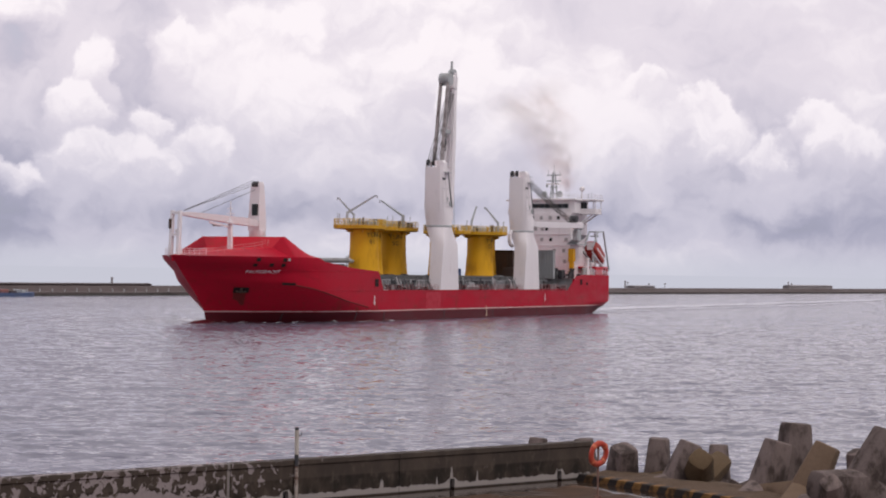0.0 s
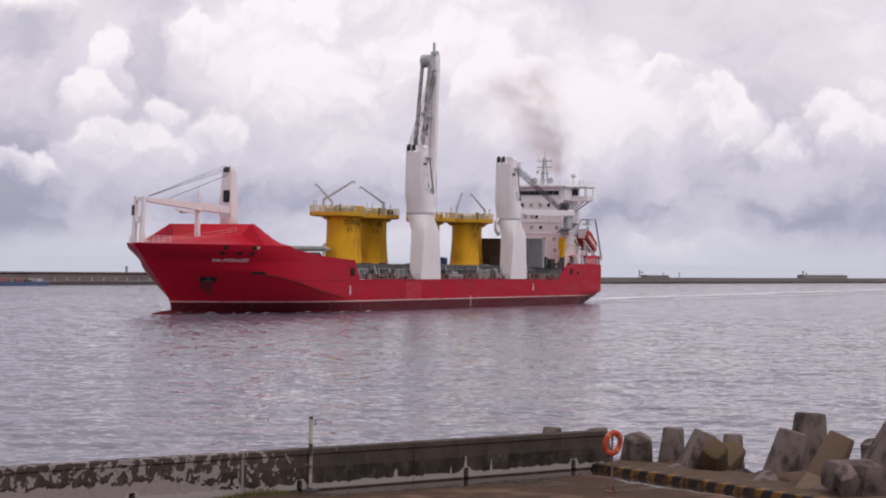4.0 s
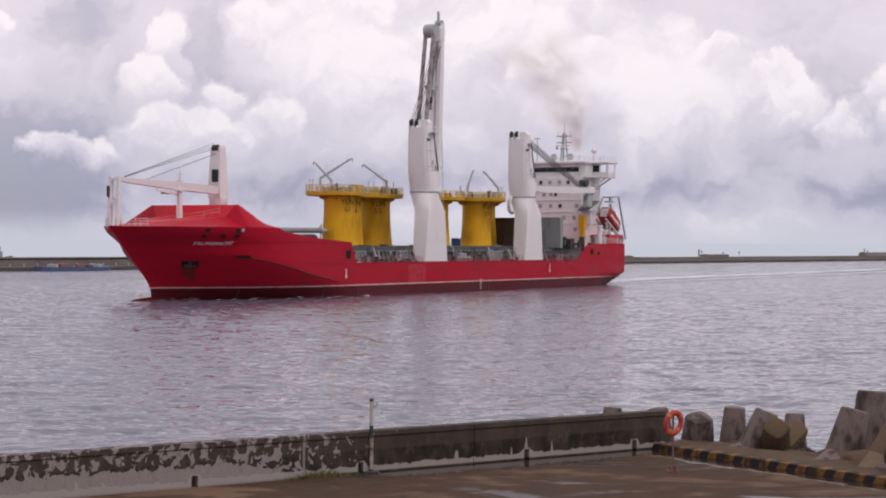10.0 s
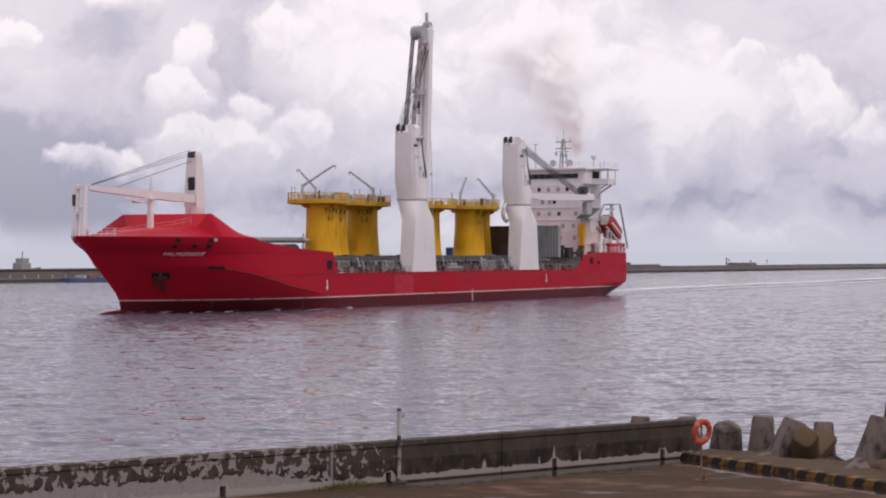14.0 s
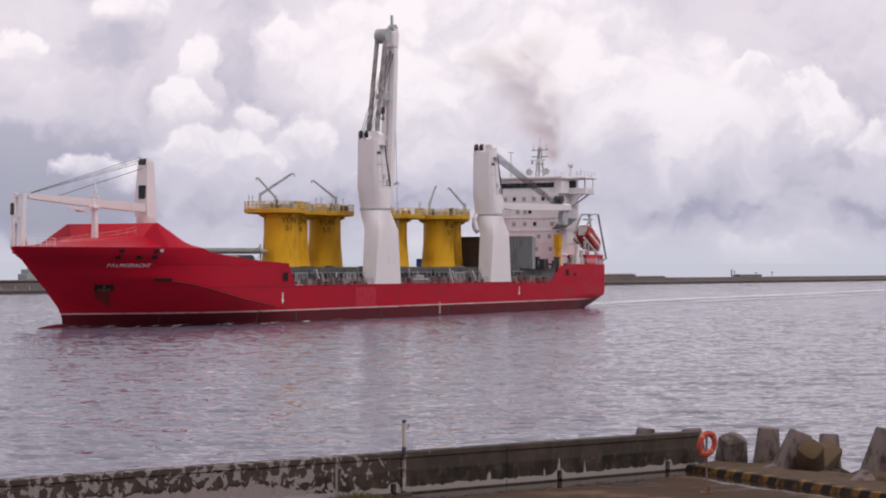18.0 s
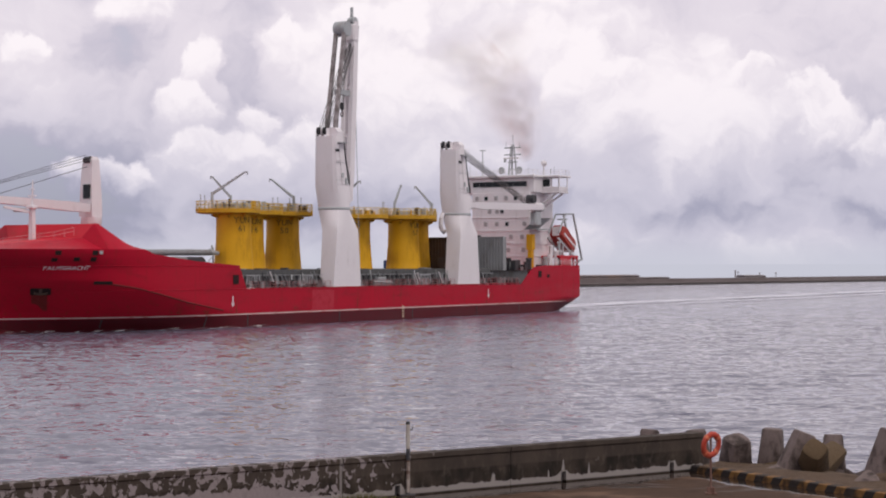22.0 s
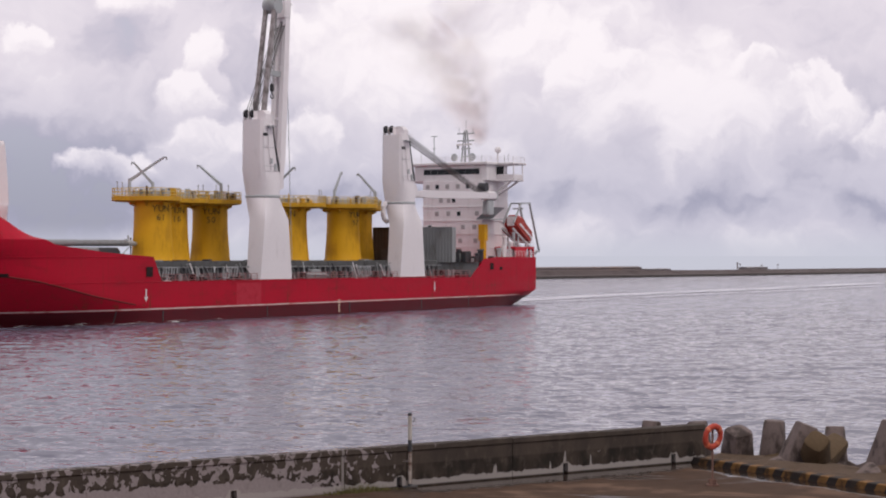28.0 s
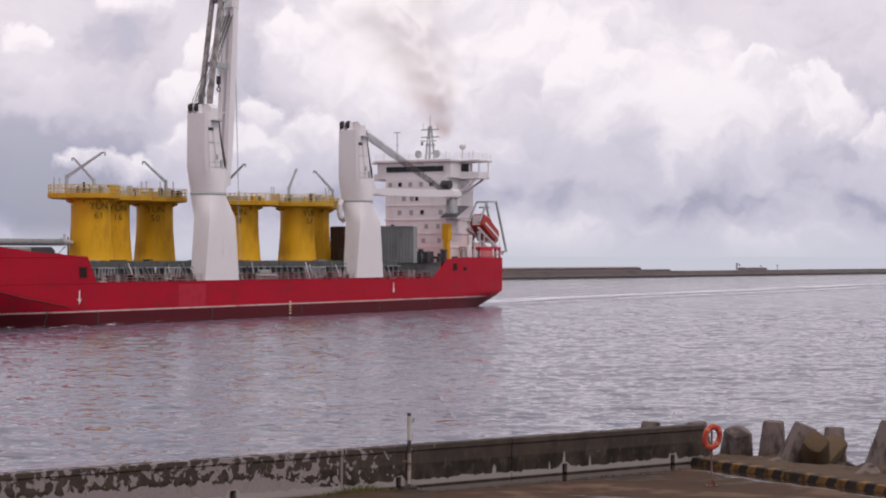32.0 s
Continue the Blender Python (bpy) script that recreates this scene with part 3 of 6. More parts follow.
def wall_material(name):
    """Old wall: dark and mottled, paler above mid height, limewash below and in flakes above that gives out past the
    joint, pale salts at the foot and round the drains.
    """
    mat = bpy.data.materials.new(name)
    mat.use_nodes = True
    t = Tree(mat.node_tree)
    bsdf = t.tree.nodes["Principled BSDF"]
    bsdf.inputs["Specular IOR Level"].default_value = 0.25
    where = t.node("ShaderNodeTexCoord").outputs["Object"]
    axes = t.node("ShaderNodeSeparateXYZ", ins={0: where}).outputs
    x, z = axes[0], axes[2]
    fine = t.noise(where, 14.0, 6.0, 0.65)
    broad = t.noise(t.mapping(where, scale=(1, 1, 0.5)), 1.5, 5.0, 0.6)
    mid = t.noise(t.mapping(where, scale=(1, 1, 0.6)), 4.5, 5.0, 0.6)
    flake = t.noise(t.mapping(where, scale=(1, 1, 0.8), location=(4, 0, 2)), 4.2, 4.0, 0.55, 0.5)
    drip = t.noise(t.mapping(where, scale=(3.2, 3.2, 0.35)), 1.0, 4.0, 0.6)
    dark = t.mix(t.smooth(broad, 0.35, 0.65), (0.014, 0.010, 0.008), (0.046, 0.033, 0.025))
    dark = t.mix(t.smooth(mid, 0.5, 0.7, 0.0, 0.6), dark, (0.088, 0.067, 0.054))
    dark = t.mix(t.smooth(drip, 0.55, 0.7, 0.0, 0.5), dark, (0.030, 0.022, 0.017))
    # paler above a level line at mid height
    dark = t.mix(t.math("MULTIPLY", t.smooth(z, 0.60, 0.66), 0.45), dark, (0.075, 0.056, 0.046))
    pale = t.mix(fine, (0.165, 0.135, 0.135), (0.31, 0.26, 0.262))
    pale = t.mix(t.smooth(mid, 0.52, 0.7, 0.0, 0.35), pale, (0.12, 0.095, 0.088))
    out = t.smooth(x, WALLJOINT - 2.4, WALLJOINT + 0.6)
    edge = t.math("ADD", z, t.math("MULTIPLY", t.math("SUBTRACT", mid, 0.5), 0.42))
    edge = t.math("ADD", edge, t.math("MULTIPLY", t.math("SUBTRACT", broad, 0.5), 0.25))
    lower = t.smooth(t.math("ADD", edge, t.math("MULTIPLY", out, 0.62)), 0.56, 0.535)
    rare = t.smooth(x, WALLJOINT - 1.0, WALLJOINT + 4.0, 0.0, 0.19)
    patches = t.math("MULTIPLY", t.smooth(t.math("SUBTRACT", flake, rare), 0.525, 0.54), t.smooth(fine, 0.26, 0.38))
    col = t.mix(t.math("MAXIMUM", lower, patches), dark, pale)
    spike = t.math("MULTIPLY", t.math("MAXIMUM", t.math("SUBTRACT", drip, 0.60), 0.0), 3.4)
    for d in DRAINS:
        spike = t.math("ADD", spike, t.smooth(t.math("ABSOLUTE", t.math("SUBTRACT", x, d)), 0.24, 0.10, 0.0, 0.14))
    line = t.math("SUBTRACT", z, t.math("ADD", spike, t.math("MULTIPLY", mid, 0.30)))
    salts = t.math("MULTIPLY", t.smooth(line, 0.055, 0.035), t.smooth(z, 0.03, 0.06))
    col = t.mix(t.math("MULTIPLY", salts, 0.85), col, (0.30, 0.265, 0.25))
    seam = t.smooth(t.math("ABSOLUTE", t.math("SUBTRACT", x, WALLJOINT - 0.06)), 0.05, 0.03)
    col = t.mix(t.math("MULTIPLY", seam, 0.7), col, (0.25, 0.22, 0.21))
    t.put(bsdf.inputs["Base Color"], col)
    bsdf.inputs["Roughness"].default_value = 0.85
    t.put(bsdf.inputs["Normal"], t.node("ShaderNodeBump", ins={"Strength": 0.6, "Distance": 0.03, "Height": mid}).outputs[0])
    return mat


WALLJOINT = 23.9
DRAINS = (20.57, 25.65, 31.43, 35.62)
WALLPAINT = wall_material("weathered_wall")
build_wall()


def build_kerb():
    root = thing("kerb", "concrete edge kerb with worn yellow and black stripes", "kerb", at=Matrix.Translation(KERB0 + Vector((0, 0, GROUND))) @ Matrix.Rotation(math.atan2(KWAY.y, KWAY.x), 4, "Z"))
    tagged(root, kind="structure")
    s, i = 0.0, 0
    while s < 18.5:
        w = 0.36
        bm = bmesh.new()
        loops = []
        for x in (s, s + w):
            loops.append([Vector((x, 0, -0.05)), Vector((x + 0.15, 0, 0.175)), Vector((x + 0.16, 0.03, 0.2)), Vector((x + 0.16, 0.30, 0.2)), Vector((x, 0.30, -0.05))])
        rings(bm, loops)
        part("stripe_block", bm, [STRIPE if i % 2 else TAR], root)
        s, i = s + w, i + 1


build_kerb()


def build_apron():
    """Rough fill behind the kerb on which the blocks lie."""
    bm = bmesh.new()
    rng = random.Random(8)
    rows = []
    for i in range(24):
        s = -2 + i * 1.0
        row = []
        for j in range(14):
            o = 0.3 + j * 0.9
            drop = 0.1 + max(0, o - 4.5) * 0.42
            p = KERB0 + KWAY * s + KOUT * o
            row.append((p.x, p.y, GROUND - drop + rng.uniform(-0.1, 0.1)))
        rows.append([Vector(p) for p in row])
    rings(bm, rows, cap=False, close=False)
    tagged(part("rubble_apron", bm, [TETRAGROUND], smooth=40), "brown rubble fill behind the kerb", "rubble", kind="structure")


TETRAGROUND = material("rubble_fill", (0.105, 0.068, 0.045), 0.95, stain=(0.04, 0.027, 0.02), amount=0.8, scale=1.6, grain=0.5, bump=0.10)
build_apron()


def lumpy(r):
    """Worn squarish section with rounded corners."""
    out = []
    for i in range(16):
        a = 2 * math.pi * i / 16
        k = 0.93 / (abs(math.cos(a)) ** 4 + abs(math.sin(a)) ** 4) ** 0.25
        out.append(Vector((r * k * math.cos(a), r * k * math.sin(a), 0)))
    return out


def build_tetrapod(tip, way, size, mat, spin, label):
    """Four tapered legs from one heart; tip is the middle of the top of the leg that points along way."""
    way = Vector(way).normalized()
    heart = Vector(tip) - way * 1.85 * size
    q = way.to_track_quat("Z", "Y").to_matrix() @ Matrix.Rotation(spin, 3, "Z")
    bm = bmesh.new()
    for leg in ((0, 0, 1), (0.943, 0, -0.333), (-0.471, 0.816, -0.333), (-0.471, -0.816, -0.333)):
        d = Vector(leg)
        turn = d.to_track_quat("Z", "Y").to_matrix()
        loops = []
        for h, r in ((0.0, 0.60), (0.4, 0.57), (1.74, 0.44), (1.82, 0.415), (1.85, 0.36)):
            loops.append([q @ (turn @ (p + Vector((0, 0, h)))) * size for p in lumpy(r)])
        rings(bm, loops)
    ob = part("concrete_tetrapod", bm, [mat], smooth=40, at=Matrix.Translation(heart))
    return tagged(ob, label, "tetrapod", "wave-breaking tetrapods")


for tip, way, size, mat, spin in (
        ((6.00, 60.00, 3.64), (0.1, 0.1, 1), 0.70, TETRA, 0.3),
        ((7.51, 60.00, 3.62), (-0.1, 0, 1), 0.75, TETRA, 1.0),
        ((8.62, 58.00, 3.53), (0, -0.45, 1), 0.95, TETRA, 0.5),
        ((9.86, 58.50, 3.81), (0.05, 0, 1), 0.80, TETRA, 1.2),
        ((10.56, 56.50, 3.86), (0.38, 0, 1), 0.85, TETRA, 0.2),
        ((10.67, 55.50, 3.46), (-0.1, -1, 0.75), 0.85, TETRAMOSS, 0.9),
        ((11.84, 58.50, 3.62), (0.02, 0.1, 1), 0.75, TETRA, 1.5),
        ((12.78, 54.00, 4.17), (0.26, 0, 1), 0.92, TETRA, 0.4),
        ((13.43, 54.50, 4.69), (0.06, 0.05, 1), 1.05, TETRA, 1.1),
        ((13.92, 52.50, 4.20), (0.45, 0.0, 1), 0.95, TETRAWARM, 2.7),
        ((15.78, 56.00, 3.69), (-0.25, -0.2, 1), 0.80, TETRA, 0.1),
        ((13.2, 49.50, 3.45), (-0.3, -0.7, 0.8), 0.70, TETRA, 0.6),
        ((15.32, 51.00, 4.75), (0.5, 0.1, 1), 1.00, TETRA, 1.9),
        ((16.73, 52.00, 4.26), (-0.3, 0, 1), 1.00, TETRA, 0.3),
):
    build_tetrapod(tip, way, size, mat, spin, "weathered grey concrete tetrapod heaped behind the kerb")


def build_buoy_stand():
    root = thing("lifebuoy_stand", "rusty post with flat foot for a lifebuoy, on the pier", "stand", at=Matrix.Translation((6.6, 49.3, GROUND)))
    bm = bmesh.new()
    tube(bm, (0, 0, 0), (0, 0, 1.72), 0.03, n=10)
    part("post", bm, [RUSTRED], root)
    bm = bmesh.new()
    box(bm, -0.16, 0.16, -0.16, 0.16, 0, 0.04, bevel=0.01)
    for a in (0, 90):
        box(bm, -0.13, 0.13, -0.01, 0.01, 0.03, 0.18, Matrix.Rotation(radians(a + 45), 4, "Z"))
    part("foot", bm, [RUSTRED], root)
    bm = bmesh.new()
    tube(bm, (0, 0.02, 1.55), (0, -0.14, 1.58), 0.015)
    part("hook", bm, [RUST], root)
    ring = thing("lifebuoy", "faded orange ring lifebuoy hung on a rusty post", "lifebuoy", at=Matrix.Translation((6.6, 49.2, GROUND + 1.36)) @ Matrix.Rotation(radians(38), 4, "Z") @ Matrix.Rotation(radians(8), 4, "X"))
    bm = bmesh.new()
    loops = []
    for i in range(40):
        a = 2 * math.pi * i / 40
        loops.append([Vector(((0.29 + 0.085 * math.cos(b)) * math.cos(a), 0.06 * math.sin(b), (0.29 + 0.085 * math.cos(b)) * math.sin(a))) for b in [2 * math.pi * k / 12 for k in range(12)]])
    rings(bm, loops + [loops[0]], cap=False)
    part("ring", bm, [ORANGE], ring, smooth=60)
    for k in range(4):
        bm = bmesh.new()
        a = radians(45 + 90 * k)
        loops = []
        for da in (-0.13, 0.13):
            loops.append([Vector(((0.29 + 0.094 * math.cos(b)) * math.cos(a + da), 0.07 * math.sin(b), (0.29 + 0.094 * math.cos(b)) * math.sin(a + da))) for b in [2 * math.pi * j / 12 for j in range(12)]])
        rings(bm, loops, cap=False)
        part("band", bm, [ORANGEPALE], ring, "paler worn band")


RUSTRED = material("red_brown_rust", (0.17, 0.095, 0.075), 0.85, stain=(0.07, 0.03, 0.02), amount=0.8, scale=4.0)
ORANGEPALE = material("worn_orange", (0.55, 0.14, 0.07), 0.6, stain=(0.5, 0.3, 0.22), amount=0.5, scale=6)
build_buoy_stand()


def build_signal_post():
    root = thing("striped_post", "rusty white and black striped steel post by the wall", "post", at=Matrix.Translation((-1.75, 48.75, GROUND)))
    for z0, z1, mat in ((0, 0.1, DARK), (0.1, 0.98, RUST), (0.98, 1.30, DARK), (1.30, 1.96, RUSTPALE), (1.96, 2.04, DARK)):
        bm = bmesh.new()
        tube(bm, (0, 0, z0), (0, 0, z1), 0.056, n=12)
        part("band", bm, [mat], root)
    bm = bmesh.new()
    pts = [(0.04, 0, 1.82), (0.10, 0, 1.80), (0.13, 0, 1.84), (0.13, 0, 1.92)]
    for a, b in zip(pts, pts[1:]):
        tube(bm, a, b, 0.014, n=6)
    part("hook", bm, [DARK], root)
    bm = bmesh.new()
    box(bm, -0.2, 0.2, -0.14, 0.14, -0.01, 0.05, bevel=0.015)
    part("foot", bm, [DARK], root)


RUSTPALE = material("pale_worn_paint", (0.42, 0.38, 0.34), 0.75, stain=(0.18, 0.09, 0.06), amount=0.6, scale=5)
build_signal_post()


def build_weeds():
    """Tuft of dry grass at the foot of the wall by the joint."""
    foot = WALL0 + WAY * (WALLJOINT + 0.3) - OUT * 0.12
    rng = random.Random(21)
    bm = bmesh.new()
    for i in range(420):
        s = rng.gauss(0, 0.75)
        p = foot + WAY * s - OUT * abs(rng.gauss(0, 0.10)) + Vector((0, 0, GROUND))
        h = rng.uniform(0.05, 0.26) * math.exp(-(s / 1.1) ** 2)
        lean = Vector((rng.uniform(-0.12, 0.12), rng.uniform(-0.12, 0.12), h))
        side = WAY * 0.012
        solid(bm, [p - side, p + side, p + lean * 0.6 + side * 0.6, p + lean], [(0, 1, 2, 3)])
    me = finish(bm, "weeds", [DRYGRASS])
    tagged(new("weeds", me), "dry brown and green weeds at the wall's foot", "weeds", kind="stuff")


DRYGRASS = material("dry_grass", (0.10, 0.085, 0.03), 0.9, stain=(0.05, 0.065, 0.02), amount=0.8, scale=3)
build_weeds()


# ---- the ship: x forward from midships, y to port, z up from the water ----
ship = thing("cargo_ship", "red heavy-lift cargo ship with white cranes and deckhouse, under way", "ship")
HALF = 13.84


def stem(z):
    return ramp(z, (-3, 68.7), (0, 68.7), (1.5, 68.8), (2.8, 69.6), (5.2, 72.0), (8.2, 75.4), (11.25, 78.5), (12, 78.6))


def crease(x):
    """Height of the shoulder line in the bow plating."""
    return ramp(x, (36, 2.3), (46, 3.9), (56, 6.0), (62, 6.9), (70, 7.3))


def breadth(x, z):
    """Half the hull's breadth at a height: fine entry low down, a crease along the shoulder, full flare above the knuckle."""
    xe = stem(z)

    def form(xs, p, q):
        s = min(1.0, max(0.0, (x - xs) / (xe - xs)))
        return HALF * max(0.0, 1 - s ** p) ** q
    low, high, fine = form(47, 3, 1.44), form(50, 2.5, 1.0), form(30, 2.0, 1.3)
    k = min(1.0, max(0.0, (z - 8.6) / 1.7))
    b = low * (1 - k) + high * k
    if x > 30 and z < crease(x):
        f = max(0.0, z / crease(x)) ** 0.75
        b = fine * (1 - f) + b * f
    if x < -58:
        s = (-58 - x) / 20.5
        b -= s * s * (0.4 + max(0.0, 2.6 - z) * 1.3)
    return max(0.0, b)


def sheer(x):
    return ramp(x, (-78.5, 8.9), (-63, 9.0), (-58, 8.65), (-53, 5.4), (32.3, 5.7), (34, 9.05), (44, 9.65), (53, 10.6), (57, 12.1), (60.6, 14.7), (61.0, 14.7), (61.9, 12.8), (66, 12.25), (71.2, 11.65), (78.5, 11.3))


def tuck(x):
    """How far the top edge lies inside the knuckle: the forecastle's top runs to a point on the centre line."""
    if x <= 60.4:
        return ramp(x, (50, 0), (57, 1.4), (60.4, 2.3))
    full = breadth(x, 11.25)
    return full if x >= 69.2 else min(full, ramp(x, (60.4, 2.3), (61.0, 2.4), (61.9, 3.4), (66, 7.0), (69.2, full)))


def starboard_step(x, side):
    """The raised forecastle's wall stops short of the starboard side."""
    return 0.0 if side > 0 else ramp(x, (54, 0), (59, 4.0), (61.9, 4.0), (66, 0))


def bottom(x):
    """Height of the hull's lower edge: rises under the stern."""
    return -2.5 if x > -66 else ramp(x, (-78.5, 2.9), (-77.6, 2.0), (-75, 1.0), (-71.5, 0.1), (-68, -1.5), (-66, -2.5))


HULL_X = sorted(set(list(np.arange(-78.5, -52, 1.5)) + [-53, -58] + list(np.arange(-52, 32, 6.0)) + [32.3, 33.2, 34] + list(np.arange(35, 78.4, 0.9)) + [60.4, 60.6, 61.0, 61.9, 66.0, 69.2, 71.2, 78.45]))


def build_hull():
    bm = bmesh.new()
    levels = [-2.5, -0.5, 0.4, 1.2, 1.9, *[2.2 + 0.35 * i for i in range(16)], 7.8, 8.6, 9.2, 9.8, 10.35, 11.25]
    for side in (1, -1):
        loops = []
        for x in HULL_X:
            zt, zb = sheer(x), bottom(x)
            row = [Vector((min(x, stem(zb) if x > 60 else x), 0.0, zb))]
            for z in levels:
                z = min(max(z, zb), min(zt, 11.25))
                xx = min(x, stem(z))
                row.append(Vector((xx, side * breadth(xx, z), z)))
            top = row[-1]
            row.append(Vector((top.x, max(0.0, abs(top.y) - tuck(x) - starboard_step(x, side)) * side, max(zt, top.z))))
            row.append(Vector((top.x, max(0.0, abs(top.y) - tuck(x) - starboard_step(x, side) - 0.18) * side, max(zt, top.z))))
            row.append(Vector((top.x, max(0.0, abs(top.y) - tuck(x) - starboard_step(x, side) - 0.18) * side, max(zt, top.z) - 1.0)))
            loops.append(row)
        rings(bm, loops, cap=False, close=False)
        bmesh.ops.remove_doubles(bm, verts=bm.verts, dist=1e-4)
        x = HULL_X[0]
        rim = loops[0]
        bm.faces.new([bm.verts.new(p) for p in rim[:-2]] + [bm.verts.new((x, 0, sheer(x)))])
    return part("hull", bm, [HULL], ship, "red hull with dark boot-topping and rust stains", smooth=28)


hull = build_hull()


def build_deck(x0, x1, z, mat, label, inset=0.15):
    bm = bmesh.new()
    xs = [x for x in HULL_X if x0 <= x <= x1]
    for a, b in zip(xs, xs[1:]):
        ya, yb = breadth(a, min(z, 10.3)) - inset - tuck(a), breadth(b, min(z, 10.3)) - inset - tuck(b)
        ya, yb = max(0.02, ya), max(0.02, yb)
        solid(bm, [(a, -ya, z), (b, -yb, z), (b, yb, z), (a, ya, z), (a, -ya, z - 0.12), (b, -yb, z - 0.12), (b, yb, z - 0.12), (a, ya, z - 0.12)], [(0, 1, 2, 3), (4, 7, 6, 5)])
    return part("deck", bm, [mat], ship, label)


build_deck(-57, 34, 5.1, GREY, "grey main deck")
build_deck(33, 60, 8.4, RED, "red forecastle deck", 0.4)
bm = bmesh.new()
xs = [x for x in HULL_X if 46 <= x <= 69.3]
rings(bm, [[Vector((x, k * max(0.05, breadth(x, 11.2) - tuck(x) - starboard_step(x, k) - 0.1), sheer(x) - (0.03 if x > 56 else 0.6))) for k in (-1, -0.5, 0, 0.5, 1)] for x in xs], cap=False, close=False)
part("whaleback", bm, [RED], ship, "red whaleback over the forecastle", smooth=30)
for x, z0, z1 in ((-56.2, 5.0, 8.1), (33.8, 5.0, 8.6)):
    bm = bmesh.new()
    box(bm, x - 0.1, x + 0.1, -13.4, 13.4, z0, z1)
    part("bulkhead", bm, [GREY if x < 0 else RED], ship)
build_deck(-78.5, -55, 8.0, RED, "red poop deck")


def build_stripe():
    """White line over the boot-topping, broken by rust."""
    xs = [x for x in HULL_X if -73 < x < 69.5]
    bm = bmesh.new()
    for side in (1,):
        loops = []
        for x in xs:
            loops.append([Vector((x, side * (breadth(min(x, stem(z)), z) + 0.025), z)) for z in (1.84, 2.02)])
        rings(bm, loops, cap=False, close=False)
    part("waterline_stripe", bm, [RUSTSTRIPE], ship, "thin white stripe above the waterline")


RUSTSTRIPE = material("rusted_white_stripe", (0.55, 0.44, 0.41), 0.6, stain=(0.22, 0.03, 0.025), amount=0.8, scale=0.7, cover=0.50)
build_stripe()

# rust under the anchor; along the bow crease it is painted shade
RUST_AND_CREASE_SHADE = material("rust_run", (0.15, 0.012, 0.012), 0.7, stain=(0.09, 0.025, 0.015), amount=0.8, scale=1.0, streak=5)
for x0, x1, z, name in ((-52.5, 63, 5.62, "sheer_strake"), (34, 72, 9.0, "knuckle_bar")):
    bm = bmesh.new()
    xs = [x for x in HULL_X if x0 <= x <= x1]
    rings(bm, [[Vector((x, breadth(x, z + d) + o, z + d)) for d, o in ((-0.07, 0.0), (-0.05, 0.045), (0.05, 0.045), (0.07, 0.0))] for x in xs], cap=False, close=False)
    part(name, bm, [HULL], ship, "raised strake along the plating")
# thin dark strip: the shade of the shoulder crease put into its colour
bm = bmesh.new()
xs = [x for x in HULL_X if 37 <= x <= 61.5]
rings(bm, [[Vector((x, breadth(x, crease(x) + d) + o, crease(x) + d)) for d, o in ((-0.16, -0.03), (-0.05, 0.05), (0.0, 0.06), (0.12, 0.0))] for x in xs], cap=False, close=False)
part("shoulder_ledge", bm, [RUST_AND_CREASE_SHADE], ship, "dark strip of painted shade where the flared bow meets the flat side", smooth=20)
bm = bmesh.new()
loops = []
for i in range(11):
    s = i / 10
    x = 66 + 9.6 * s
    r = 1.5 * math.sqrt(max(0.0, 1 - max(0.0, (s - 0.2) / 0.8) ** 2)) + 0.02
    loops.append([Vector((x, r * 0.9 * math.cos(a), -0.95 + r * math.sin(a))) for a in [2 * math.pi * k / 12 for k in range(12)]])
rings(bm, loops)
part("bulb", bm, [HULL], ship, "dark red bulb awash at the stem", smooth=50)


def on_hull(x, z, off=0.03):
    """Pose on the port side of the hull: x runs aft to fore reversed for reading, z out of the plating."""
    e = 0.15
    p = Vector((x, breadth(x, z), z))
    tx = Vector((x + e, breadth(x + e, z), z)) - Vector((x - e, breadth(x - e, z), z))
    tz = Vector((x, breadth(x, z + e), z + e)) - Vector((x, breadth(x, z - e), z - e))
    n = tz.cross(tx).normalized()
    if n.y < 0:
        n = -n
    xa = -tx.normalized()
    ya = n.cross(xa)
    m = Matrix((xa, ya, n)).transposed().to_4x4()
    m.translation = p + n * off
    return m


def plate_on_hull(name, x, z, w, h, mat, label="", off=0.03, depth=0.05):
    bm = bmesh.new()
    box(bm, -w / 2, w / 2, -h / 2, h / 2, 0, depth)
    return part(name, bm, [mat], ship, label, at=on_hull(x, z, off))


HOLE = material("dark_opening", (0.022, 0.010, 0.010), 0.9)
PATCHRED = material("patched_red_paint", (0.40, 0.012, 0.030), 0.5, stain=(0.30, 0.006, 0.018), amount=0.7)
# the ship's name, letter by letter along the curved bow
NAME = "PALMGRACHT"
WIDTHS = (0.62, 0.68, 0.55, 0.85, 0.76, 0.68, 0.68, 0.72, 0.74, 0.58)
for i, ch in enumerate(NAME):
    done = sum(WIDTHS[:i]) + WIDTHS[i] / 2
    x = 67.85 - 5.05 * done / sum(WIDTHS)
    lettering(ch, 0.92, WHITE, ship, on_hull(x, 8.72, 0.03), "letter", shear=0.25)
for x, z in ((67.4, 10.75), (67.4, 9.85), (64.9, 9.9), (62.8, 10.75), (62.8, 9.9)):
    plate_on_hull("port_opening", x, z, 0.8, 0.62, HOLE, "dark mooring opening")
plate_on_hull("hatch_plate", 62.0, 10.8, 0.5, 0.45, PALE)
plate_on_hull("bulwark_opening", 34.9, 7.0, 1.35, 1.35, HOLE, "dark framed opening in the bulwark")
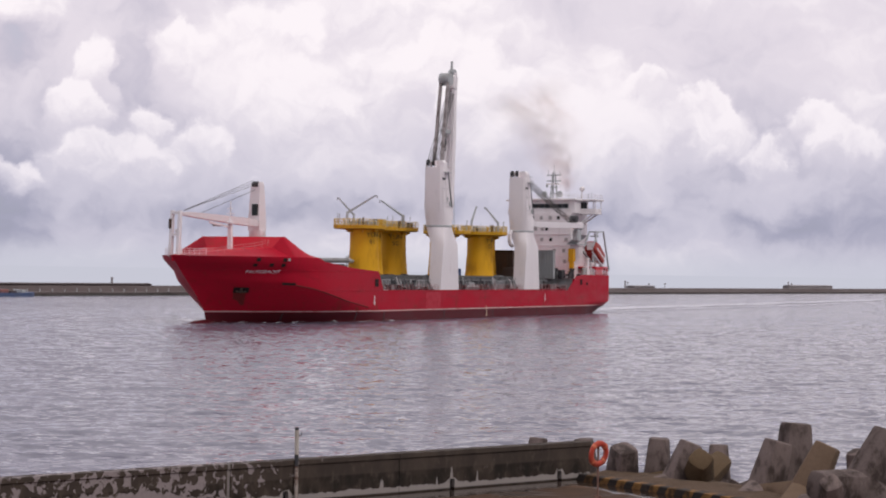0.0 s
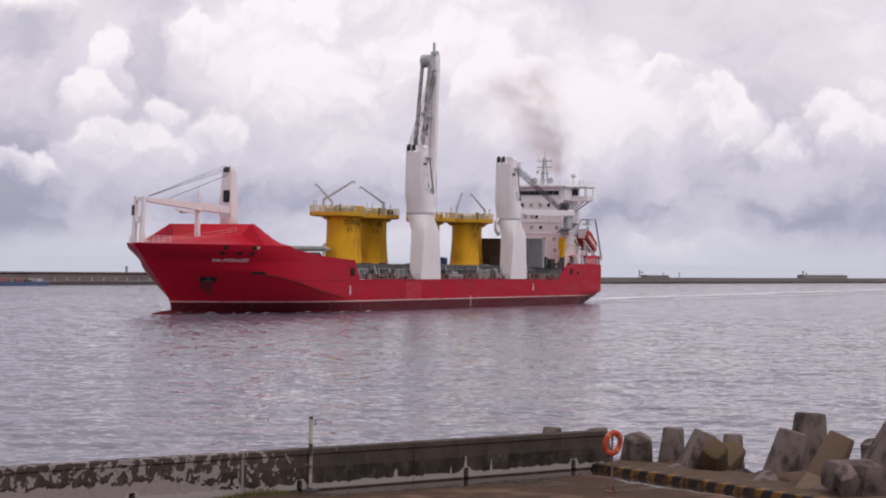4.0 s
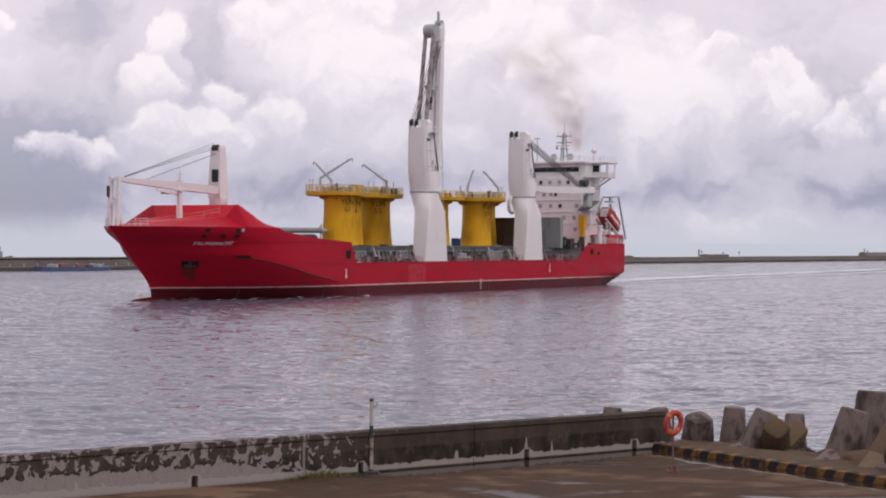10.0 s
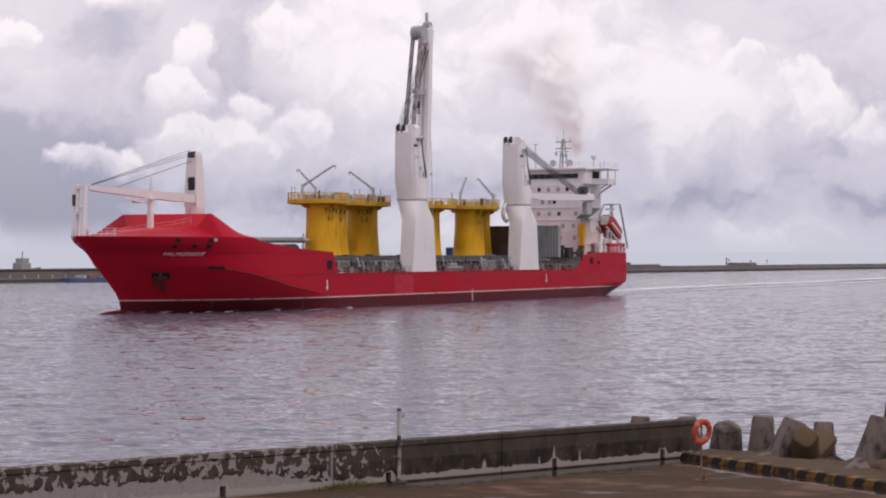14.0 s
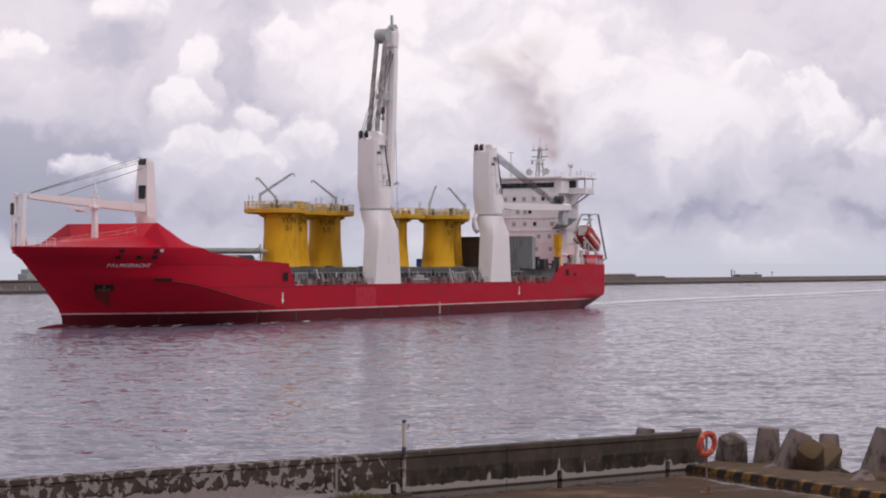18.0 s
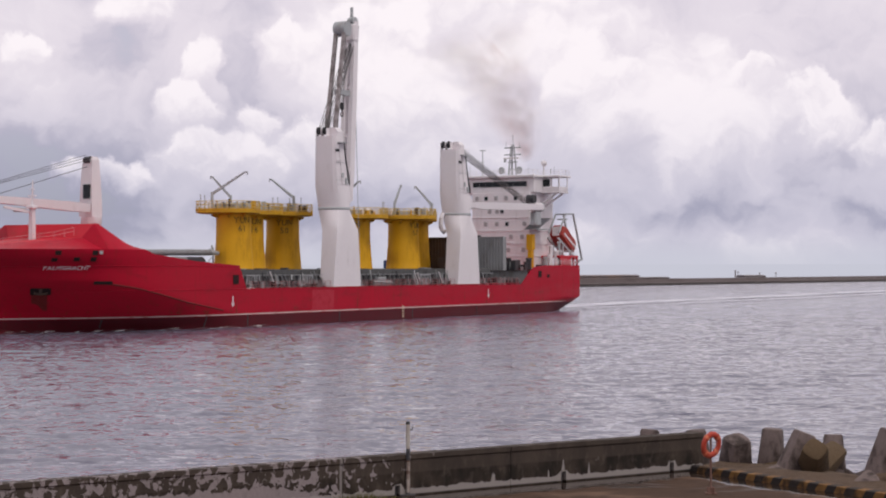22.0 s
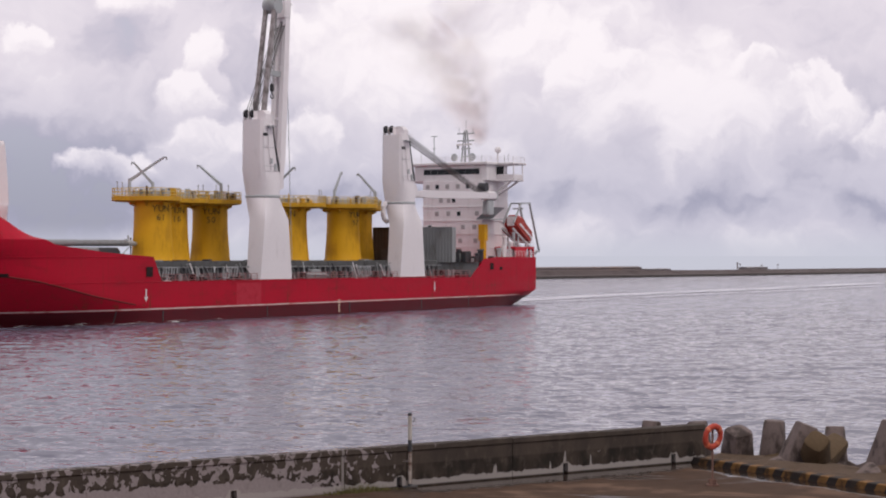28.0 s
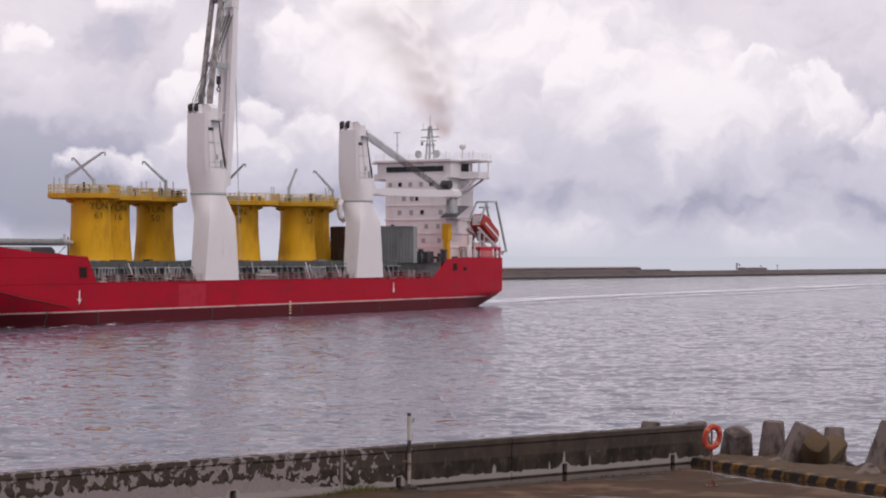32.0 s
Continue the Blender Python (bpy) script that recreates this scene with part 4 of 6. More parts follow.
plate_on_hull("bulwark_opening", -60.5, 7.3, 1.3, 1.2, HOLE, "dark framed opening in the bulwark")
plate_on_hull("bulwark_opening", -64.0, 6.9, 1.0, 0.6, HOLE)
plate_on_hull("rubbing_recess", 60.6, 6.75, 2.6, 0.45, HOLE, "dark recess in the bow plating")
plate_on_hull("paint_patch", 12.5, 3.6, 6.0, 3.3, PATCHRED, "newer red paint patch", 0.012, 0.004)


def build_anchor():
    m = on_hull(66.3, 5.6, 0.0)
    bm = bmesh.new()
    box(bm, -1.35, 1.35, -0.6, 0.6, -0.6, 0.03)
    pocket = part("anchor_pocket", bm, [HOLE], ship, "dark recessed anchor pocket", at=m)
    bm = bmesh.new()
    box(bm, -0.2, 0.2, -0.5, 0.45, 0.03, 0.2)
    for s in (-1, 1):
        beam(bm, (0, -0.4, 0.1), (s * 0.9, -0.15, 0.14), 0.14, 0.3)
    part("anchor", bm, [BROWN], pocket, "rusty brown stowed anchor")
    bm = bmesh.new()
    box(bm, -1.2, 0.9, -3.4, -0.6, -0.2, 0.06)
    part("rust_run", bm, [RUST_AND_CREASE_SHADE], pocket, "rust run under the anchor")


build_anchor()


def build_marks():
    for x, z in ((35.6, 3.9), (-40.3, 4.0)):
        bm = bmesh.new()
        m = on_hull(x, z)
        box(bm, -0.12, 0.12, -0.3, 0.75, 0, 0.02)
        solid(bm, [(-0.4, -0.3, 0.01), (0.4, -0.3, 0.01), (0, -0.95, 0.01)], [(0, 1, 2)])
        part("tug_mark", bm, [WHITE], ship, "white down-pointing arrow", at=m)
    bm = bmesh.new()
    m = on_hull(-11.0, 1.3)
    for k in range(5):
        box(bm, -0.25, 0.25, -0.9 + k * 0.42, -0.66 + k * 0.42, 0, 0.02)
    part("draught_mark", bm, [MARKCREAM], ship, "pale draught marks amidships", at=m)
    for x in (57, 41, 32, 8, -14, -36, -52):
        bm = bmesh.new()
        box(bm, -0.1, 0.1, -1.1, 0.55, 0, 0.05)
        part("fender_bar", bm, [DARK], ship, "", at=on_hull(x, 1.3, 0.0))


MARKCREAM = material("draught_paint", (0.62, 0.50, 0.36), 0.6, stain=(0.3, 0.12, 0.07), amount=0.5)
build_marks()


def rail(name, points, h, mat, parent, posts=1.6, bars=3, r=0.035):
    """Guard rail: posts and bars along a broken line."""
    bm = bmesh.new()
    for a, b in zip(points, points[1:]):
        a, b = Vector(a), Vector(b)
        n = max(1, round((b - a).length / posts))
        for i in range(n + 1):
            p = a.lerp(b, i / n)
            tube(bm, p, p + Vector((0, 0, h)), r, n=4)
        for k in range(1, bars + 1):
            z = Vector((0, 0, h * k / bars))
            tube(bm, a + z, b + z, r * 0.85, n=4)
    return part(name, bm, [mat], parent)


PINKRAIL = material("faded_red_rail", (0.55, 0.30, 0.30), 0.6, stain=(0.4, 0.12, 0.12), amount=0.6)
RAILRED = material("red_rail", (0.36, 0.16, 0.16), 0.6, stain=(0.34, 0.30, 0.29), amount=0.7)
rail("bow_rail", [(x, breadth(x, 11.2) - 0.12, 11.25) for x in (74.6, 75.4, 76.5, 77.6, 78.3)], 1.15, WHITE, ship, 0.8)
rail("bow_rail", [(x, -breadth(x, 11.2) + 0.12, 11.25) for x in (74.6, 75.4, 76.5, 77.6, 78.3)], 1.15, WHITE, ship, 0.8)
for a, b in ((32, 10.2), (1.2, -28.6), (-37.6, -53)):
    rail("deck_rail", [(a, HALF - 0.2, 5.5), (b, HALF - 0.2, 5.5)], 1.1, RAILRED, ship, 1.5, 3, 0.04)
rail("forecastle_rail", [(x, breadth(x, 11.25) - i * 0.35 - 0.15, 11.35 + 0.3 * i) for i, x in enumerate((74.8, 73, 71, 69, 67, 65.5, 64))], 0.95, PINKRAIL, ship, 1.6, 2, 0.03)


# ---- hatch coaming with stays, hatch covers ----
def build_coaming():
    bm = bmesh.new()
    box(bm, -46, 33, -11.2, 11.2, 5.1, 7.6)
    co = part("hatch_coaming", bm, [DARK], ship, "dark grey hatch coaming")
    for i, x in enumerate(np.arange(-45.4, 33, 1.45)):
        bm = bmesh.new()
        solid(bm, [(x - 0.06, 11.2, 5.1), (x + 0.06, 11.2, 5.1), (x + 0.06, 12.0, 5.1), (x - 0.06, 12.0, 5.1), (x - 0.06, 11.2, 7.6), (x + 0.06, 11.2, 7.6), (x + 0.06, 11.45, 7.6), (x - 0.06, 11.45, 7.6)],
              [(0, 1, 2, 3), (4, 5, 6, 7), (0, 1, 5, 4), (1, 2, 6, 5), (2, 3, 7, 6), (3, 0, 4, 7)])
        part("coaming_stay", bm, [PALE if i % 5 in (1, 2) else GREY], co)
    bm = bmesh.new()
    box(bm, -46.2, 33.2, 11.2, 11.6, 7.45, 7.62)
    part("coaming_rail", bm, [GREY], co)
    for i in range(7):
        x0 = -46 + i * 11.3
        bm = bmesh.new()
        box(bm, x0 + 0.06, x0 + 11.22, -11.0, 11.0, 7.62, 8.4, bevel=0.05)
        part("hatch_cover", bm, [DECKGREY], ship, "grey steel pontoon hatch cover")
    rng = random.Random(4)
    for i in range(95):
        x = rng.uniform(-51, 31)
        bm = bmesh.new()
        w, d, h = rng.uniform(0.15, 0.9), rng.uniform(0.3, 0.7), rng.uniform(0.3, 1.7)
        box(bm, x, x + w, 12.1, 12.1 + d, 5.1, 5.1 + h, bevel=0.04)
        part("deck_fitting", bm, [rng.choice((GREY, DARK, DARK, HOLE, HOLE, DARK, BROWN))], ship)
    for i in range(60):
        x = rng.uniform(-45, 31)
        bm = bmesh.new()
        beam(bm, (x, 12.3, 5.2), (x + rng.uniform(-1.2, 1.5), 11.6, rng.uniform(7.3, 8.3)), 0.14, 0.14)
        part("lashing_stay", bm, [rng.choice((PALE, GREY, WHITE, DARK, DARK))], ship)
    for i in range(14):
        x = rng.uniform(-44, 31)
        bm = bmesh.new()
        w = rng.uniform(0.4, 2.2)
        box(bm, x, x + w, 9.6, 10.8, 8.4, 8.4 + rng.uniform(0.08, 0.3), bevel=0.03)
        part("dunnage", bm, [rng.choice((DARK, DARK, BROWN, GREY))], ship)


def build_side_gear():
    """Stowed racks, a hatch gantry's drive and a mooring box along the port side deck."""
    for x0, x1, z0, z1 in ((27.2, 30.2, 6.1, 7.55), (13.4, 16.6, 6.0, 7.5), (-22.5, -19.0, 5.9, 7.4)):
        bm = bmesh.new()
        beam(bm, (x0, 12.25, z1), (x1, 12.25, z1), 0.14, 0.14)
        beam(bm, (x0, 12.25, z0), (x1, 12.25, z0), 0.14, 0.14)
        rack = part("stowed_rack", bm, [PALE], ship, "pale grey steel rack against the coaming")
        n = int((x1 - x0) / 0.55)
        for k in range(n + 1):
            bm = bmesh.new()
            x = x0 + (x1 - x0) * k / n
            beam(bm, (x, 12.25, z0), (x - 0.25, 12.22, z1), 0.12, 0.1)
            part("rack_bar", bm, [PALE], rack)
    bm = bmesh.new()
    box(bm, -9.2, -3.8, 12.1, 12.9, 5.6, 6.5, bevel=0.15)
    box(bm, -7.6, -5.0, 12.1, 12.8, 6.5, 7.1, bevel=0.12)
    tube(bm, (-9.4, 12.9, 6.1), (-3.6, 12.9, 6.3), 0.16, n=10)
    gantry = part("hatch_gantry_drive", bm, [PANELGREY], ship, "pale grey hatch gantry drive on the side deck", smooth=30)
    for x in (-8.6, -4.4):
        bm = bmesh.new()
        rings(bm, [[Vector((x + 0.42 * math.cos(a), y, 5.52 + 0.42 * math.sin(a))) for a in [2 * math.pi * k / 14 for k in range(14)]] for y in (12.35, 12.65)])
        part("wheel", bm, [DARK], gantry, smooth=40)
    bm = bmesh.new()
    box(bm, 29.3, 30.6, 12.6, 13.2, 5.1, 5.75, bevel=0.08)
    part("mooring_box", bm, [WHITE], ship, "white mooring gear box")


PANELGREY = material("panel_grey", (0.27, 0.275, 0.28), 0.65, stain=(0.17, 0.15, 0.14), amount=0.6, streak=4)
build_side_gear()
DECKGREY = material("hatch_cover_paint", (0.085, 0.085, 0.085), 0.7, stain=(0.05, 0.04, 0.035), amount=0.6)
build_coaming()


# ---- deck cranes ----
def build_mast(name, cx, label, duct=False):
    """Pedestal: a flat-sided foot at the ship's side that turns into a round column."""
    bm = bmesh.new()
    loops = []
    n = 32
    for z, k in ((5.62, 0.0), (8.5, 0.0), (11.5, 0.0), (14.6, 0.0), (15.7, 0.34), (16.8, 0.68), (17.9, 1.0)):
        s = min(1, (z - 5) / 9.5)
        x0, x1 = cx - 3.9 + 0.95 * s, cx + 4.2 - 1.2 * s
        y0, y1 = ramp(z, (5.6, 11.25), (14.5, 11.0)), HALF + 0.02
        row = []
        for i in range(n):
            a = 2 * math.pi * i / n
            c, sn = math.cos(a), math.sin(a)
            e = max(abs(c), abs(sn))
            sq = Vector(((x0 + x1) / 2 + c / e * (x1 - x0) / 2, (y0 + y1) / 2 + sn / e * (y1 - y0) / 2, z))
            ro = Vector((cx + 2.55 * c, 11.2 + 2.55 * sn, z))
            row.append(sq.lerp(ro, k))
        loops.append(row)
    rings(bm, loops)
    mast = part(name, bm, [CREAM], ship, label, smooth=14)
    bm = bmesh.new()
    rings(bm, [circle((cx, 11.2, z), r, 32) for z, r in ((17.9, 2.56), (17.98, 2.62), (18.2, 2.62), (18.3, 2.56))])
    part("slew_ring", bm, [PALE], mast, "grey slewing ring", smooth=40)
    bm = bmesh.new()
    loops = []
    shape = ((18.3, 2.52, 2.52, 0, 2), (20.2, 2.5, 2.42, 0.15, 3), (21.8, 2.15, 2.15, 0.65, 7), (26.0, 1.6, 2.0, 1.18, 9), (29.6, 1.3, 1.95, 1.4, 9))
    for z, rx, ry, dx, e in shape:
        row = []
        for i in range(24):
            a = 2 * math.pi * (i + 0.5) / 24
            c, s = math.cos(a), math.sin(a)
            f = 1.0 / (abs(c) ** e + abs(s) ** e) ** (1 / e)
            row.append(Vector((cx + dx + rx * c * f, 11.2 + ry * s * f, z)))
        loops.append(row)
    rings(bm, loops)
    part("housing", bm, [CREAM], mast, "white slewing crane housing", smooth=32)
    def on_side(z, k, out=0.0):
        """Point on the port face: k runs from its after to its forward edge."""
        rx, ry, dx = (ramp(z, *[(row[0], row[j]) for row in shape]) for j in (1, 2, 3))
        return Vector((cx + dx + rx * 0.9 * k, 11.2 + ry + out, z))
    # raised plating panels and their seams on the port face
    for k0, k1, z0, z1 in ((-0.85, 0.12, 21.9, 28.9), (0.22, 0.92, 21.9, 25.2), (0.22, 0.92, 25.6, 28.2)):
        bm = bmesh.new()
        levels = [z0 + (z1 - z0) * j / 4 for j in range(5)]
        rings(bm, [[on_side(z, k0, 0.0), on_side(z, k0 + 0.04, 0.05), on_side(z, k1 - 0.04, 0.05), on_side(z, k1, 0.0)] for z in levels], cap=True)
        part("plating_panel", bm, [CREAM], mast)
    bm = bmesh.new()
    rings(bm, [[Vector((cx + 0.25 + e, y, z)) for y, z in ((10.9, 29.5), (10.9, 30.5), (11.3, 31.0), (12.5, 31.0), (13.0, 30.4), (13.0, 29.5))] for e in (0.0, 1.45)])
    part("winch_cover", bm, [CREAM], mast, "white rounded winch cover", smooth=20)
    for y in (9.85, 11.0):
        bm = bmesh.new()
        rings(bm, [[Vector((cx + 2.25 + 0.62 * math.cos(a), y + d, 30.5 + 0.62 * math.sin(a))) for a in [2 * math.pi * k / 16 for k in range(16)]] for d in (-0.16, 0.16)])
        part("sheave", bm, [DARK], mast, "dark steel rope sheave", smooth=40)
    for y in (9.5, 10.4, 11.45):
        bm = bmesh.new()
        box(bm, cx + 1.7, cx + 2.6, y - 0.07, y + 0.07, 29.5, 30.9, bevel=0.04)
        part("sheave_cheek", bm, [CREAM], mast)
    for z in (22.6, 25.4):
        bm = bmesh.new()
        a, b = on_side(z, -0.95, 0.03), on_side(z, 0.95, 0.03)
        beam(bm, a, b, 0.1, 0.06)
        part("plate_seam", bm, [PALE], mast)
    bm = bmesh.new()
    c = on_side(27.3, 0.55, 0.03)
    box(bm, c.x - 0.5, c.x + 0.5, c.y - 0.1, c.y + 0.08, 27.1, 27.55)
    part("vent", bm, [DARK], mast)
    bm = bmesh.new()
    for k, z0, z1, r in ((-0.98, 21.9, 28.8, 0.1), (-1.08, 22.5, 26.5, 0.07), (-0.9, 21.9, 24.0, 0.09)):
        levels = [z0 + (z1 - z0) * j / 4 for j in range(5)]
        for a, b in zip(levels, levels[1:]):
            tube(bm, on_side(a, k, 0.05), on_side(b, k, 0.05), r, n=6)
    part("hydraulic_pipe", bm, [DARK], mast, "dark greasy hydraulic pipes")
    bm = bmesh.new()
    c = on_side(22.4, -0.5, 0.05)
    box(bm, c.x - 0.25, c.x + 0.25, c.y - 0.1, c.y + 0.2, 22.0, 23.0, bevel=0.05)
    c = on_side(23.2, 0.0, 0.05)
    box(bm, c.x - 0.2, c.x + 0.2, c.y - 0.1, c.y + 0.2, 23.0, 23.8, bevel=0.05)
    part("junction_box", bm, [PALE], mast)
    for y in (9.9, 12.5):
        bm = bmesh.new()
        solid(bm, [(cx - 2.2, y - 0.12, 19.0), (cx - 3.4, y - 0.12, 19.5), (cx - 3.4, y - 0.12, 20.7), (cx - 1.5, y - 0.12, 22.6), (cx - 2.2, y + 0.12, 19.0), (cx - 3.4, y + 0.12, 19.5), (cx - 3.4, y + 0.12, 20.7), (cx - 1.5, y + 0.12, 22.6)],
              [(0, 1, 2, 3), (7, 6, 5, 4), (0, 4, 5, 1), (1, 5, 6, 2), (2, 6, 7, 3), (3, 7, 4, 0)])
        part("heel_bracket", bm, [CREAM], mast, "white bracket of the jib heel")
    bm = bmesh.new()
    box(bm, cx + 0.1, cx + 2.0, 13.0, 13.9, 28.5, 28.62)
    part("service_platform", bm, [PALE], mast)
    rail("platform_rail", [(cx + 0.1, 13.85, 28.62), (cx + 2.0, 13.85, 28.62)], 1.0, CREAM, mast, 0.8, 2)
    if duct:
        bm = bmesh.new()
        pts = [Vector((cx + 2.2, 9.9, z + 0.0)) + Vector((dx, -dx * 0.3, 0)) for dx, z in ((0.15, 18.2), (0.62, 17.3), (0.7, 16.2), (0.45, 15.4), (-0.2, 14.9))]
        for a, b in zip(pts, pts[1:]):
            tube(bm, a, b, 0.42, n=10)
        part("cable_duct", bm, [CREAM], mast, "white bent cable duct round the pedestal's head", smooth=50)
    # ladder and platform on the port side
    bm = bmesh.new()
    for k in (0.12, 0.28):
        for z in (21.8, 24.1, 26.3):
            tube(bm, on_side(z, k, 0.16), on_side(z + 2.3, k, 0.16), 0.03, n=5)
    for j in range(21):
        z = 22.0 + j * 0.32
        tube(bm, on_side(z, 0.12, 0.16), on_side(z, 0.28, 0.16), 0.025, n=4)
    part("ladder", bm, [CREAM], mast)
    return mast


def build_jib(mast, heel, head, ropes_from, spread=1.0):
    """Box-girder jib with two side beams, cross ties, head sheaves and the luffing tackle."""
    heel, head = Vector(heel), Vector(head)
    d = (head - heel).normalized()
    side = Vector((0, 1, 0))
    side = (side - d * side.dot(d)).normalized()
    up = side.cross(d)
    for s in (-1, 1):
        bm = bmesh.new()
        loops = []
        for f, w, h in ((0, 0.6, 0.7), (0.12, 0.75, 1.25), (0.6, 0.7, 1.3), (1.0, 0.55, 1.0)):
            off = spread + (0.55 - spread) * f
            c = heel.lerp(head, f) + side * s * off
            loops.append([c + side * a * w / 2 + up * b * h / 2 for a, b in ((-1, -1), (1, -1), (1, 1), (-1, 1))])
        rings(bm, loops)
        part("jib_beam", bm, [CREAM], mast, "white jib box beam")
    for f in (0.06, 0.35, 0.62, 0.88):
        bm = bmesh.new()
        c = heel.lerp(head, f)
        reach = spread + (0.55 - spread) * f
        beam(bm, c - side * reach, c + side * reach, 0.8, 0.5)
        part("jib_tie", bm, [CREAM], mast)
    bm = bmesh.new()
    for s in (-1, 0, 1):
        c = head + side * 0.45 * s
        rings(bm, [[c + side * e + (d * math.cos(a) + up * math.sin(a)) * 0.75 for a in [2 * math.pi * k / 18 for k in range(18)]] for e in (-0.14, 0.14)])
    part("head_sheaves", bm, [PALE], mast, smooth=40)
    bm = bmesh.new()
    c = heel.lerp(head, 0.93)
    m = Matrix((d, side, -up)).transposed().to_4x4()
    m.translation = c
    box(bm, -1.4, 1.6, -0.95, 0.95, -0.75, 0.75, m, bevel=0.25)
    part("jib_head", bm, [CREAM], mast)
    for k in range(-3, 4):
        bm = bmesh.new()
        a = Vector(ropes_from) + Vector((0, 0.38 * k, 0.1 * (k % 2)))
        b = heel.lerp(head, 0.965) + side * 0.24 * k - up * 0.9 + d * 0.25 * (k % 2)
        tube(bm, a, b, 0.055 if k % 2 else 0.075, n=5)
        part("luffing_wire", bm, [ROPE], mast, "dark luffing wire")


mast1 = build_mast("deck_crane", 5.6, "white mast crane with its jib luffed up")
build_jib(mast1, (2.3, 11.2, 20.0), (-1.45, 10.1, 49.0), (7.4, 10.6, 30.8), 0.8)
bm = bmesh.new()
tube(bm, (-1.5, 9.9, 49.0), (-1.55, 9.86, 51.4), 0.28, 0.24)
part("head_post", bm, [PALE], mast1)
# the heavy tackle frame between housing and jib head
bm = bmesh.new()
for y in (10.35, 11.95):
    beam(bm, (6.4, y, 30.6), (2.9, y - 0.6, 46.6), 0.55, 0.8, 0.5, 0.7)
part("tackle_frame", bm, [DARKGREEN := material("greased_steel", (0.30, 0.265, 0.265), 0.5, stain=(0.10, 0.08, 0.075), amount=0.8, cover=0.55)], mast1, "grey grease-stained luffing tackle frame")
bm = bmesh.new()
c = Vector((2.2, 10.5, 47.4))
rings(bm, [[c + Vector((1.15 * math.cos(a), e, 1.25 * math.sin(a))) for a in [2 * math.pi * k / 20 for k in range(20)]] for e in (-1.1, 1.1)])
part("upper_block", bm, [PALE], mast1, "large grey sheave block at the jib head", smooth=40)
bm = bmesh.new()
beam(bm, (4.9, 11.0, 37.0), (0.8, 10.8, 37.0), 0.5, 0.8)
part("spreader", bm, [PALE], mast1)
hook = bmesh.new()
box(hook, 2.45, 3.05, 10.5, 11.1, 34.2, 35.4, bevel=0.15)
tube(hook, (2.75, 10.8, 34.2), (2.75, 10.8, 33.8), 0.12)
for k in range(8):
    a0, a1 = math.pi * (0.5 + k / 7 * 1.5), math.pi * (0.5 + (k + 1) / 7 * 1.5)
    tube(hook, (2.75 + 0.35 * math.cos(a0), 10.8, 33.5 + 0.35 * math.sin(a0)), (2.75 + 0.35 * math.cos(a1), 10.8, 33.5 + 0.35 * math.sin(a1)), 0.1, n=6)
part("hook_block", hook, [DARK], mast1, "small dark hook block with hook")
for k, (x, y) in enumerate(((2.6, 10.6), (2.9, 10.6), (2.6, 11.0), (2.9, 11.0))):
    bm = bmesh.new()
    tube(bm, (x, y, 35.3), (0.9 + 0.1 * k, y - 0.4, 48.0), 0.04, n=5)
    part("hoist_wire", bm, [ROPE], mast1)
for x in (-2.3, -2.55):
    bm = bmesh.new()
    tube(bm, (-1.9, 10.0, 48.5), (x - 0.3, 10.6, 8.5), 0.03, n=5)
    part("runner_wire", bm, [PALE], mast1)

mast2 = build_mast("deck_crane", -33.3, "white mast crane with its jib lowered aft", True)
build_jib(mast2, (-36.6, 11.2, 19.8), (-65.5, 11.4, 20.3), (-31.6, 10.9, 30.7))
bm = bmesh.new()
c = Vector((-61.8, 11.3, 21.8))
rings(bm, [[c + Vector((0.8 * math.cos(a), e, 0.8 * math.sin(a))) for a in [2 * math.pi * k / 18 for k in range(18)]] for e in (-0.8, 0.8)])
part("upper_block", bm, [DARK], mast2, "dark sheave block on the jib head", smooth=40)
bm = bmesh.new()
box(bm, -64.6, -62.4, 10.7, 12.1, 16.6, 19.4, bevel=0.25)
part("hook_block", bm, [PALE], mast2, "grey hook block stowed under the jib")


